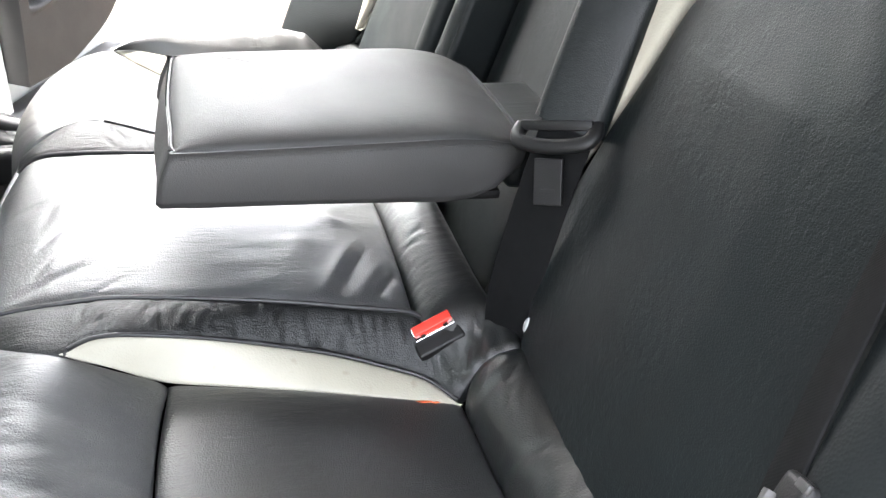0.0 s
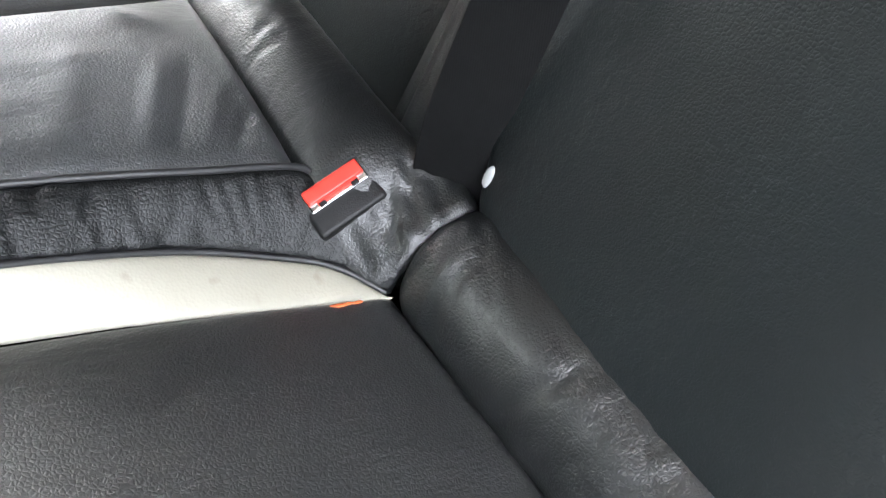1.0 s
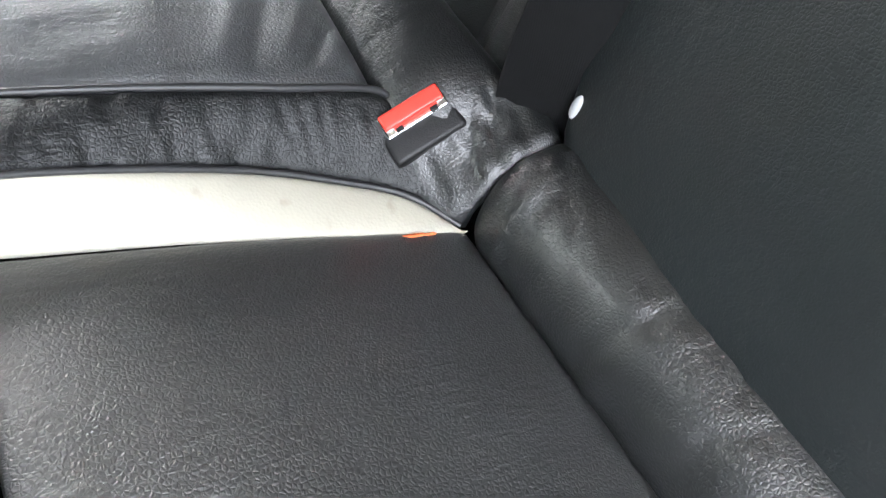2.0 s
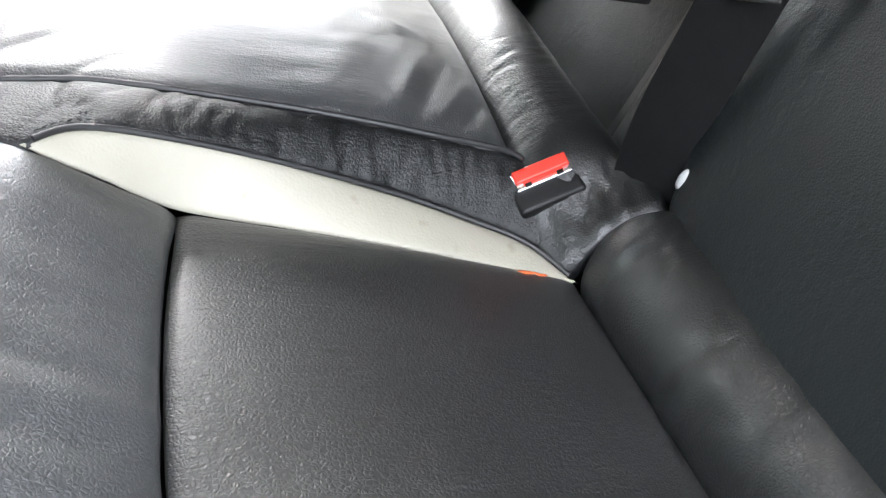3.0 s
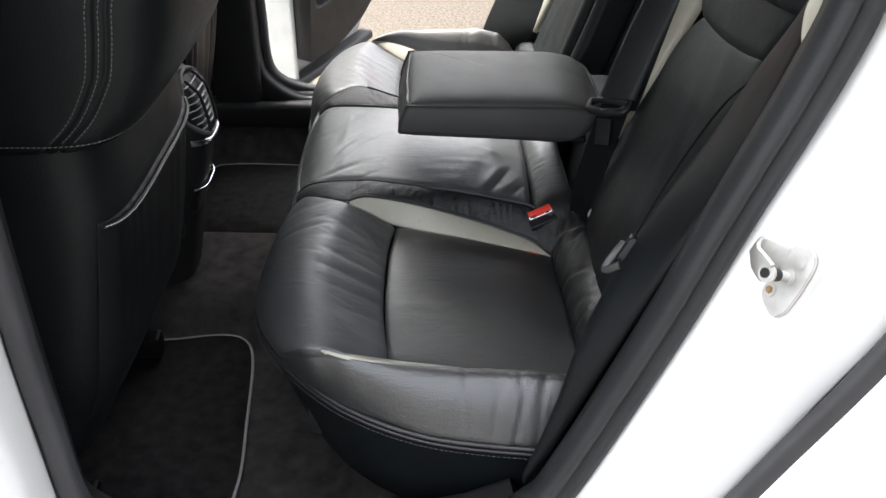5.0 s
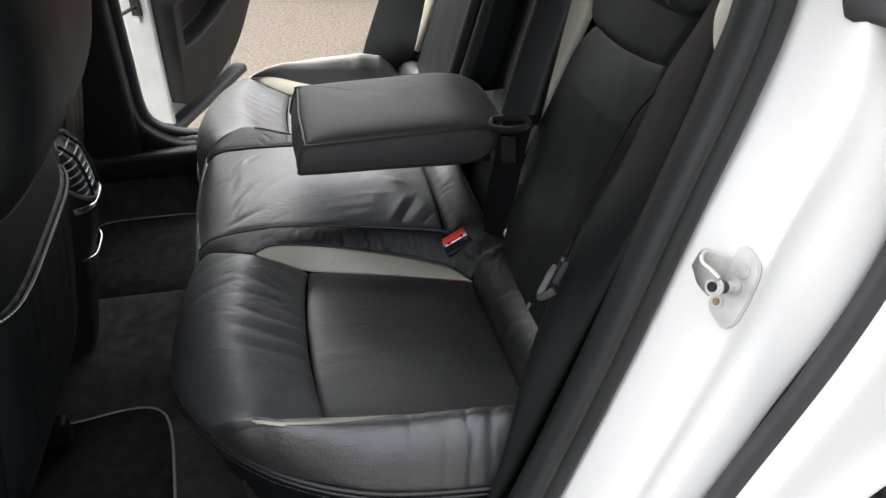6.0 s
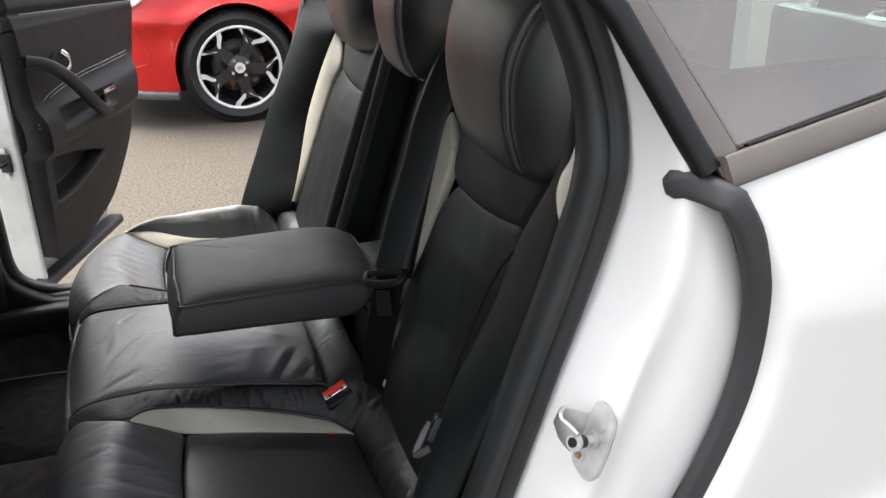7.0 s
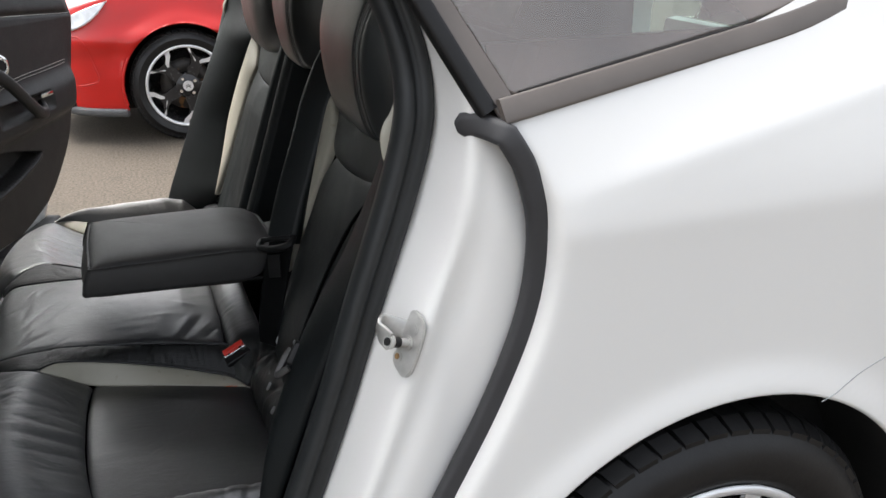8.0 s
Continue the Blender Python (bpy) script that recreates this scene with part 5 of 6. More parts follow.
# ---- head restraints ----
def headrest(cy, wide, zb, tall, dx, sides, label):
    """sides: which edges (-1, 1) carry the curved triple seam."""
    h = thing("headrest", label, "headrest", "rear headrests")
    def face(U, V):
        # U across, V from below over the front to the top and back
        y = (U - 0.5) * 2
        prof = curve([(0.050, 0.0), (0.012, 0.004), (-0.008, 0.025), (-0.024, 0.075), (-0.030, 0.13), (-0.018, 0.190), (0.012, 0.226), (0.055, 0.238), (0.10, 0.225)])(V)
        wrap = np.abs(y) ** 4.6
        narrow = 1 - (0.14 + 0.16 * (y * cy < 0)) * np.clip(1 - V * 2.6, 0, 1) ** 1.5 - 0.05 * np.clip(V * 2 - 1.2, 0, 1)
        h01 = prof[..., 1] * tall / 0.238
        x = 0.222 + dx + 0.12 * (zb - 1.03) + prof[..., 0] + 0.075 * wrap + 0.10 * h01
        z = zb + h01 - 0.032 * wrap * np.clip(V * 1.5 - 0.5, 0, 1) + 0.035 * wrap * np.clip(1 - V * 3, 0, 1)
        return np.stack([x, cy + wide / 2 * y * narrow, z], -1)
    seam_u = lambda v, q: q + 0.36 * np.clip((v - 0.42) / 0.42, 0, 1) ** 2 + 0.10 * np.clip((0.30 - v) / 0.3, 0, 1)
    def seam(P):
        nu, nv = P.shape[:2]
        y = np.linspace(-1, 1, nu)[:, None]
        v = np.linspace(0, 1, nv)[None, :]
        d = 0
        for sg in sides:
            for q, deep in ((0.48, 0.0012), (0.53, 0.0042), (0.58, 0.0012)):
                d = d - deep * np.exp(-((y * sg - seam_u(v, q)) / 0.011) ** 2)
            d = d + 0.0022 * np.exp(-((y * sg - seam_u(v, 0.64)) / 0.06) ** 2)
        return d
    sheet("cushion", face, 260, 110, M_HEADREST, h, (-1, 0, 0.3), "black leather cushion with curved seams", extra=seam, hem=0.06)
    for sg in sides:
        for q in (0.49, 0.57):
            v = np.linspace(0.08, 0.74, 80)
            u = 0.5 + sg * np.clip(seam_u(v, q), 0, 0.97) / 2
            line_p = face(u[None], v[None])[0]
            stitches("stitching", line_p + np.array([0.0008, 0, 0.001]), M_DTHREAD, h, 0.006, 0.0042, 0.0009)
    part("back_shell", box_bm((0.05, wide * 0.8, tall * 0.72), (0.315 + dx, cy, zb + tall * 0.47), 0.02, 3), M_LEATHER_SHADED, h, smooth=True)
    for sg in (-1, 1):
        part("post", cyl_bm(0.006, 0.08, Matrix.Translation((0.300 + dx, cy + sg * 0.06, zb + 0.01)) @ Matrix.Rotation(radians(14), 4, "Y"), 12), M_CHROME, h, "steel post", smooth=True)
    return h


headrest(-0.415, 0.410, 1.004, 0.266, -0.014, (-1,), "large black leather outer headrest with stitched wings")
headrest(0.012, 0.29, 1.030, 0.25, -0.020, (-1, 1), "black leather middle headrest")
headrest(0.415, 0.410, 1.004, 0.266, -0.020, (1,), "large black leather outer headrest beside the open door")


# ---- armrest ----
def armrest():
    a = thing("armrest", "folded-down black leather armrest with a piped edge", "armrest")
    x0, x1, y0, y1, zt = -0.210, 0.118, -0.165, 0.090, 0.734

    def rim(U):
        """Seam between top and side, all round; the rear corners are cut round."""
        c = [(x0, y0 + 0.05), (x0, y0 + 0.020), (x0 + 0.004, y0 + 0.006), (x0 + 0.020, y0), (x1 - 0.06, y0), (x1 - 0.012, y0 + 0.008), (x1, y0 + 0.035), (x1, y1 - 0.055), (x1 - 0.016, y1 - 0.016), (x1 - 0.06, y1), (x0 + 0.020, y1), (x0 + 0.004, y1 - 0.006), (x0, y1 - 0.020), (x0 - 0.003, (y0 + y1) / 2), (x0, y0 + 0.05)]
        return curve([(x, y, zt) for x, y in c])(U)
    n = 160
    lp = rim(np.linspace(0, 1, n))
    mid = np.array([(x0 + x1) / 2, (y0 + y1) / 2, zt])

    def top(U, V):
        """Rings from the seam inwards, puffed up."""
        P = rim(U)
        f = V[..., None]
        P = P * (1 - f) + mid * f
        rise = lambda d, w: 1 - np.exp(-np.clip(d, 0, 1) / w)
        P[..., 2] += 0.013 * rise(P[..., 0] - x0, 0.016) * rise(x1 - P[..., 0], 0.050) * rise(P[..., 1] - y0, 0.016) * rise(y1 - P[..., 1], 0.020)
        P[..., 2] -= 0.016 * np.clip((P[..., 0] - 0.03) / 0.088, 0, 1) ** 2
        return P
    sheet("top_panel", top, n, 40, M_ARM, a, (0, 0, 1), "black leather top", dips=(0, 0, 0.0025, 0), dipw=0.007, hem=0)

    def wall(U, V):
        P = rim(U)
        front = np.clip((x0 + 0.035 - P[..., 0]) / 0.035, 0, 1)
        back = np.clip((P[..., 0] - 0.03) / 0.088, 0, 1)
        low = zt - 0.054 - 0.018 * np.clip((P[..., 0] - x0) / (x1 - x0), 0, 1) + 0.018 * back ** 2
        out = (P - mid) / np.linalg.norm(P - mid, axis=-1, keepdims=True)
        P[..., 2] = (P[..., 2] - 0.016 * back ** 2) * (1 - V) + low * V
        P[..., 0] -= 0.018 * V * front + 0.030 * V ** 2 * back ** 2
        return P + out * (0.004 * np.sin(np.pi * np.clip(V, 0, 1)))[..., None] - out * (0.006 * np.clip(V * 8 - 7, 0, 1))[..., None] * np.array([1, 1, 0])
    sheet("side_wall", wall, n, 24, M_ARM, a, (0, 0, 0), "black leather side", dips=(0, 0, 0.0025, 0), dipw=0.007, hem=0)
    part("underside", box_bm((x1 - x0 - 0.030, y1 - y0 - 0.016, 0.010), ((x0 + x1) / 2 - 0.010, (y0 + y1) / 2, zt - 0.060), 0.004, 2, Euler((0, radians(2.4), 0)).to_matrix()), M_PLASTIC, a)
    part("hinge_block", box_bm((0.09, 0.19, 0.05), (0.150, -0.036, 0.680), 0.018, 3), M_LEATHER_SHADED, a, smooth=True)
    seam = lp.copy()
    seam[:, 2] -= 0.016 * np.clip((seam[:, 0] - 0.03) / 0.088, 0, 1) ** 2 + 0.0012
    sweep("piping", seam, ring_section(0.0013, 6), M_PIPING, a, label="piped seam")
    stitches("edge_stitching", seam + np.array([0, 0, -0.005]) + (lp - mid) / np.linalg.norm(lp - mid, axis=1, keepdims=True) * 0.0012, M_DTHREAD, a, 0.006, 0.0042, 0.0006)
    return a


armrest()


# ---- belts and buckles ----
def strap(name, pts, w, parent, normal, label=""):
    p = line(pts, 50)
    return sweep(name, p, round_section(w, 0.0022, 0.0009, 3), M_WEB, parent, up=normal, label=label)


def middle_belt():
    b = thing("seat_belt", "black seat belt hanging over the backrest with a plastic tongue stop", "seat belt")
    strap("webbing", [(0.086, -0.240, 0.520), (0.083, -0.239, 0.60), (0.096, -0.239, 0.68), (0.114, -0.236, 0.755), (0.122, -0.233, 0.785)], 0.050, b, (-0.66, -0.68, 0.30))
    # tongue that rides on the webbing
    turn = Euler((0, radians(18), radians(42))).to_matrix() @ Euler((radians(-14), 0, 0)).to_matrix()
    at = Vector((0.108, -0.238, 0.757))
    loop = [at + turn @ Vector(p) for p in ((0.004, -0.034, 0.016), (-0.004, -0.035, 0.008), (-0.009, -0.028, 0.001), (-0.010, 0.0, -0.002), (-0.009, 0.028, 0.001), (-0.004, 0.035, 0.008), (0.004, 0.034, 0.016))]
    t = sweep("tongue", line(loop, 40), round_section(0.013, 0.010, 0.0042, 4), M_PLASTIC, b, up=tuple(turn @ Vector((-1, 0, 0.2))), label="black plastic belt tongue")
    part("tongue_bridge", box_bm((0.007, 0.066, 0.009), at + turn @ Vector((-0.001, 0, 0.016)), 0.003, 2, turn), M_PLASTIC, t, smooth=True)
    part("tongue_plate", box_bm((0.003, 0.026, 0.040), at + turn @ Vector((-0.007, 0.004, -0.032)), 0.001, 2, turn), M_PLASTIC, t, "black-coated tongue plate")
    part("tongue_slot", box_bm((0.002, 0.014, 0.004), at + turn @ Vector((-0.0078, 0.004, -0.040)), 0.0006, 2, turn), M_FOAM, t)
    return b


middle_belt()


def side_belt():
    b = thing("seat_belt", "black seat belt with a grey tongue beside the side bolster", "seat belt")
    pts = [(0.012, -0.660, 0.60), (0.026, -0.655, 0.67), (0.052, -0.638, 0.745), (0.100, -0.604, 0.83), (0.158, -0.566, 0.905), (0.200, -0.560, 0.95)]
    strap("webbing", [(x + 0.004, y, z) for x, y, z in pts], 0.032, b, (-0.86, 0.42, 0.28))
    turn = Euler((radians(-24), radians(26), radians(-24))).to_matrix()
    # L-shaped grey plate; the webbing runs through the black cap behind it
    bend = [(0.054, -0.640, 0.769), (0.042, -0.649, 0.760), (0.0305, -0.658, 0.7465), (0.031, -0.662, 0.745), (0.044, -0.670, 0.757)]
    t = sweep("tongue", line(bend, 24), round_section(0.0095, 0.0045, 0.002, 3), M_TONGUE, b, up=(-0.55, -0.75, 0.35), label="grey L-shaped belt tongue")
    part("cap", box_bm((0.016, 0.022, 0.034), (0.058, -0.650, 0.766), 0.005, 3, turn), M_PLASTIC, t, "black plastic cap", smooth=True)
    part("cap_edge", box_bm((0.003, 0.010, 0.005), (0.057, -0.652, 0.785), 0.001, 2, turn), M_TONGUE, t, smooth=True)
    for q, sz in (((0.019, -0.647, 0.722), (0.004, 0.004, 0.012)), ((0.020, -0.660, 0.692), (0.004, 0.004, 0.011))):
        part("anchor", box_bm(sz, Vector((q[0], q[1], q[2])), 0.001, 2, turn), M_TONGUE, b, "small pale anchor", smooth=True)
    return b


side_belt()


def buckle(at, u, w, text):
    """at: middle of the face; u: along the face, w: across it towards the slot."""
    b = thing("buckle", text, "seat belt buckle", "rear seat belt buckles")
    u = Vector(u).normalized()
    n = Vector(w).cross(u).normalized()
    n = n if n.z > 0 else -n
    w = (Vector(w) - u * u.dot(Vector(w))).normalized()
    turn = Matrix((u, w, n)).transposed()
    if turn.determinant() < 0:
        turn = Matrix((-u, w, n)).transposed()
    at = Vector(at)
    def put(size, off, mat, name, bev, parent=b, label=""):
        return part(name, box_bm(size, at + turn @ Vector(off), bev, 3, turn), mat, parent, label, smooth=True)
    body = put((0.050, 0.031, 0.050), (0, 0.0075, -0.0265), M_PLASTIC, "body", 0.0035, label="black plastic body")
    put((0.043, 0.0150, 0.004), (0, -0.0006, -0.001), M_CHROME, "face_frame", 0.0014, body, "silver edged frame")
    put((0.041, 0.0105, 0.007), (0, -0.0028, 0.0012), M_RED, "button", 0.0018, body, "red release button")
    put((0.030, 0.0045, 0.003), (0, 0.0028, 0.0006), M_RED, "button_lip", 0.0008, body)
    for sg in (-1, 1):
        put((0.005, 0.003, 0.002), (sg * 0.012, 0.0048, 0.0016), M_PLASTIC, "slot", 0.0004, body)
    return b


buckle((0.017, -0.2094, 0.556), (0.0405, 0.0012, 0.0200), (0.003, -0.015, -0.006), "black belt buckle with a red release button in the seat gap")
buckle((0.022, 0.098, 0.560), (0.0405, 0.004, 0.022), (0.0, -0.016, -0.002), "black belt buckle with a red release button in the seat gap")
buckle((0.020, 0.134, 0.560), (0.0405, 0.004, 0.022), (0.0, -0.016, -0.002), "black belt buckle with a red release button in the seat gap")


# ---- front seats ----
def front_seat(m, dx=0.0):
    f = thing("front_seat", "black leather front seat with pale stitching and a map pocket", "seat", "front seats")
    yc, hw = -0.360, 0.245
    # rear outline of the padded upper shell, and of the flat lower back with its pocket
    shell_x = smooth_rows([(0.855, -0.520), (0.868, -0.507), (0.90, -0.479), (0.935, -0.461), (0.97, -0.450), (1.03, -0.440), (1.09, -0.440), (1.12, -0.447), (1.142, -0.470), (1.150, -0.500)])
    low_x = lambda z: -0.548 - 0.20 * np.clip(0.75 - z, 0, 1) - 0.25 * np.clip(0.48 - z, 0, 1)

    def wrap(back, depth, half, th, z):
        c, si = np.cos(th), np.sin(th)
        x = back - depth + depth * np.sign(c) * np.abs(c) ** 0.42
        return np.stack([x + dx - 0.016, yc + half * np.sign(si) * np.abs(si) ** 0.42, z], -1)

    def shell(U, V):
        z = 0.858 + 0.292 * V
        top = np.clip((z - 1.10) / 0.05, 0, 1)
        return wrap(shell_x(z), 0.15 - 0.03 * top ** 2, hw - 0.012 * top ** 2 - 0.010 * np.clip((0.885 - z) / 0.03, 0, 1) ** 2, radians(118) * (2 * U - 1), z)

    def side_angle(off):
        return np.arccos(np.clip(1 - off / 0.15, 0, 1) ** (1 / 0.42))
    seam_at = lambda z, off: off + 0.012 * np.clip((0.95 - z) / 0.1, 0, 1) - 0.040 * np.clip((z - 1.02) / 0.09, 0, 1) ** 1.6

    def seams(P):
        nu, nv = P.shape[:2]
        th = np.abs(np.linspace(-1, 1, nu)[:, None] * radians(118)) * np.ones((1, nv))
        h = 0
        for off, deep in ((0.056, 0.004), (0.072, 0.004)):
            h = h - deep * np.exp(-((th - side_angle(seam_at(P[..., 2], off))) / 0.018) ** 2)
        return h
    sheet("back_shell", shell, 240, 90, M_SEATBACK, f, (1, 0, 0), "padded black leather seat back", extra=seams, mirror=m, hem=0.012)
    for off in (0.051, 0.064, 0.077):
        z = np.linspace(0.875, 1.105, 70)
        for sg in (-1, 1):
            p = shell(0.5 + sg * side_angle(seam_at(z, off))[None] / radians(236), ((z - 0.858) / 0.292)[None])[0]
            stitches("side_stitching", p + np.array([0.0008, sg * 0.0008, 0]), M_GTHREAD, f, 0.006, 0.0042, 0.0007, mirror=m)
    u = np.linspace(0.04, 0.96, 200)
    p = shell(u[None], np.full((1, 200), 0.045))[0]
    stitches("shell_stitching", p + np.array([0.001, 0, -0.002]), M_GTHREAD, f, 0.006, 0.0042, 0.0008, mirror=m)

    def lower(U, V):
        z = 0.34 + 0.55 * V
        return wrap(low_x(z), 0.13, hw - 0.014, radians(118) * (2 * U - 1), z)
    sheet("back_panel", lower, 120, 50, M_SEATBACK, f, (1, 0, 0), "black lower seat back", mirror=m, hem=0.012)

    def crown(U, V):
        P = shell(U, np.ones_like(V))
        c = np.array([-0.56 + dx, yc, 1.158])
        return P * (1 - V[..., None]) + c * V[..., None]
    sheet("back_crown", crown, 60, 14, M_SEATBACK, f, (0, 0, 1), mirror=m, hem=0)
    # map pocket with a gathered, stitched mouth
    def pocket(U, V):
        a = (U - 0.5) * 2
        zt = 0.748 - 0.010 * (1 - np.abs(a) ** 2)
        z = 0.42 + (zt - 0.42) * V
        bag = 0.010 * np.sin(np.pi * np.clip(V * 0.8 + 0.15, 0, 1)) * (1 - np.abs(a) ** 3)
        P = wrap(low_x(z), 0.13, hw - 0.014, radians(52) * a, z)
        P[..., 0] += 0.004 + bag
        return P
    fold = lambda P: (0.0008 if m > 0 else 0.004) * np.sin(P[..., 1] * 190 + 2 * np.sin(P[..., 1] * 37)) * np.clip((P[..., 2] - 0.46) * 5, 0, 1)
    sheet("map_pocket", pocket, 130, 40, M_SEATBACK, f, (1, 0, 0), "gathered leather map pocket", extra=fold, mirror=m)
    p = pocket(np.linspace(0.02, 0.98, 120)[None], np.full((1, 120), 0.985))[0]
    sweep("pocket_hem", p + np.array([0.003, 0, 0]), ring_section(0.0026, 8), M_PIPING, f, mirror=m)
    stitches("pocket_stitching", p + np.array([0.0062, 0, 0.001]), M_STITCH, f, 0.0062, 0.0046, 0.0010, mirror=m)
    # front side of the seat back, cushion, head restraint
    part("back_cushion", box_bm((0.09, 2 * hw * 0.94, 0.66), (-0.655 + dx, yc * m, 0.79), 0.04, 3, Euler((0, radians(6), 0)).to_matrix()), M_SEATBACK, f, smooth=True)
    part("seat_cushion", box_bm((0.50, 2 * hw, 0.16), (-0.96 + dx, yc * m, 0.46), 0.06, 3), M_SEATBACK, f, smooth=True)
    part("head_cushion", box_bm((0.11, 0.27, 0.17), (-0.555 + dx, yc * m, 1.275), 0.045, 4), M_SEATBACK, f, smooth=True)
    for sg in (-1, 1):
        part("post", cyl_bm(0.006, 0.14, Matrix.Translation((-0.56 + dx, yc * m + sg * 0.06, 1.17)), 12), M_CHROME, f, smooth=True)
        part("rail", box_bm((0.34, 0.035, 0.05), (-0.86 + dx, yc * m + sg * 0.19, 0.235), 0.008), M_PLASTIC, f, "black seat rail")
    return f


front_seat(1)
front_seat(-1, -0.10)


# ---- centre console with rear vents ----
def console():
    c = thing("centre_console", "black centre console with silver-edged rear air vents", "console")
    def end(U, V):
        # U across, V up
        a = (U - 0.5) * 2
        z = 0.30 + 0.46 * V
        x = -0.622 - 0.06 * np.abs(a) ** 4 + 0.035 * np.sin(np.pi * np.clip((V - 0.35) / 0.65, 0, 1)) - 0.10 * np.clip(0.3 - V, 0, 1) - 0.10 * np.clip(V - 0.85, 0, 1) * 3
        return np.stack([x, 0.010 + 0.082 * a, z], -1)
    sheet("end_panel", end, 50, 50, M_TRIM, c, (1, 0, 0), "black end panel", hem=0.30)
    # curved vent surround with a silver lower edge
    vent = new("vent")
    vent.parent = c
    def at(u, v, lift):
        return end(np.array([[u]]), np.array([[v]]))[0, 0] + np.array([lift, 0, 0.0])
    ringp = [at(0.5 + 0.42 * math.cos(a), 0.795 + 0.125 * math.sin(a), 0.006) for a in np.linspace(0, 2 * math.pi, 41)]
    sweep("surround", np.array(ringp), ring_section(0.0045, 8), M_DARKPLASTIC, vent, up=(1, 0, 0), label="grey plastic surround")
    rec = [at(0.5 + 0.40 * math.cos(a), 0.795 + 0.115 * math.sin(a), 0.003) for a in np.linspace(0, 2 * math.pi, 41)[:-1]]
    link_mesh("recess", rec + [tuple(np.mean(rec, 0))], [(i, (i + 1) % 40, 40) for i in range(40)], M_FOAM, vent)
    for k in range(7):
        v = 0.712 + 0.028 * k
        h = 0.36 * math.sqrt(max(0.05, 1 - ((v - 0.795) / 0.12) ** 2))
        p = np.array([at(u, v, 0.004) for u in np.linspace(0.5 - h, 0.5 + h, 9)])
        sweep("slat", p, round_section(0.0016, 0.005, 0.0007, 3), M_RIM, vent, up=(1, 0, 0.2))
    for u in (0.34, 0.66):
        p = np.array([at(u, v, 0.0085) for v in np.linspace(0.69, 0.90, 9)])
        sweep("upright_slat", p, round_section(0.004, 0.006, 0.001, 3), M_PLASTIC, vent, up=(1, 0, 0))
    p = np.array([at(u, 0.680 - 0.03 * math.sin(math.pi * u), 0.009) for u in np.linspace(0.08, 0.92, 20)])
    sweep("silver_strip", p, round_section(0.012, 0.005, 0.002, 3), M_CHROME, vent, up=(1, 0, 0.2), label="bright silver strip")
    p = np.array([at(u, 0.44 + 0.10 * (u - 0.5) ** 2, 0.008) for u in np.linspace(0.12, 0.88, 20)])
    sweep("ashtray_strip", p, round_section(0.006, 0.004, 0.0015, 3), M_CHROME, c, up=(1, 0, 0.2), label="thin chrome strip")
    part("ashtray", box_bm((0.016, 0.11, 0.055), (-0.626, 0.010, 0.485), 0.006, 3), M_PLASTIC, c, "black ashtray lid", smooth=True)
    part("console_box", box_bm((0.75, 0.19, 0.30), (-1.02, 0.005, 0.55), 0.03, 3), M_TRIM, c, smooth=True)
    return c


console()


# ---- car floor ----
def car_floor():
    fl = thing("floor", "charcoal carpet on the car floor", "floor", kind="structure")
    def carpet(U, V):
        x = -1.72 + 1.50 * U
        y = (V - 0.5) * 1.44
        tun = 0.085 * np.exp(-((y - 0.075) / 0.165) ** 8)
        rise = 0.12 * np.clip((np.abs(y) - 0.66) / 0.06, 0, 1)
        return np.stack([x, y, 0.185 + tun + rise + 0.10 * np.clip((x + 0.34) / 0.12, 0, 1)], -1)
    lump = lambda P: 0.004 * np.sin(P[..., 0] * 23 + 1.3) * np.sin(P[..., 1] * 17)
    sheet("carpet", carpet, 70, 90, M_CARPET, fl, (0, 0, 1), extra=lump, hem=0.02)


car_floor()


def floor_mat(pts, z, label):
    mt = thing("floor_mat", label, "floor mat", "rear floor mats")
    ol = line([(x, y, z) for x, y in pts + [pts[0]]], 100)
    c = ol.mean(0)
    n = len(ol)
    V = [tuple(p + np.array([0, 0, 0.006])) for p in ol] + [tuple(p - np.array([0, 0, 0.004])) for p in ol] + [(c[0], c[1], z + 0.006)]
    F = [(i, (i + 1) % n, 2 * n) for i in range(n)] + [(i, n + i, n + (i + 1) % n, (i + 1) % n) for i in range(n)]
    link_mesh("mat_surface", V, F, M_MAT, mt, "charcoal pile")
    sweep("edge_binding", ol + np.array([0, 0, 0.005]), ring_section(0.0028, 8), M_BINDING, mt, label="pale bound edge")


floor_mat([(-0.86, -0.125), (-0.70, -0.115), (-0.60, -0.10), (-0.545, -0.115), (-0.518, -0.18), (-0.500, -0.35), (-0.49, -0.50), (-0.52, -0.60), (-0.70, -0.63), (-0.88, -0.62), (-0.95, -0.40), (-0.95, -0.15)], 0.196, "charcoal floor mat with a pale bound edge")
floor_mat([(-0.95, 0.24), (-0.70, 0.235), (-0.55, 0.25), (-0.48, 0.30), (-0.47, 0.50), (-0.48, 0.63), (-0.62, 0.655), (-0.74, 0.65), (-0.77, 0.62), (-0.84, 0.60), (-0.95, 0.58)], 0.196, "charcoal floor mat with a pale bound edge beside the open door")


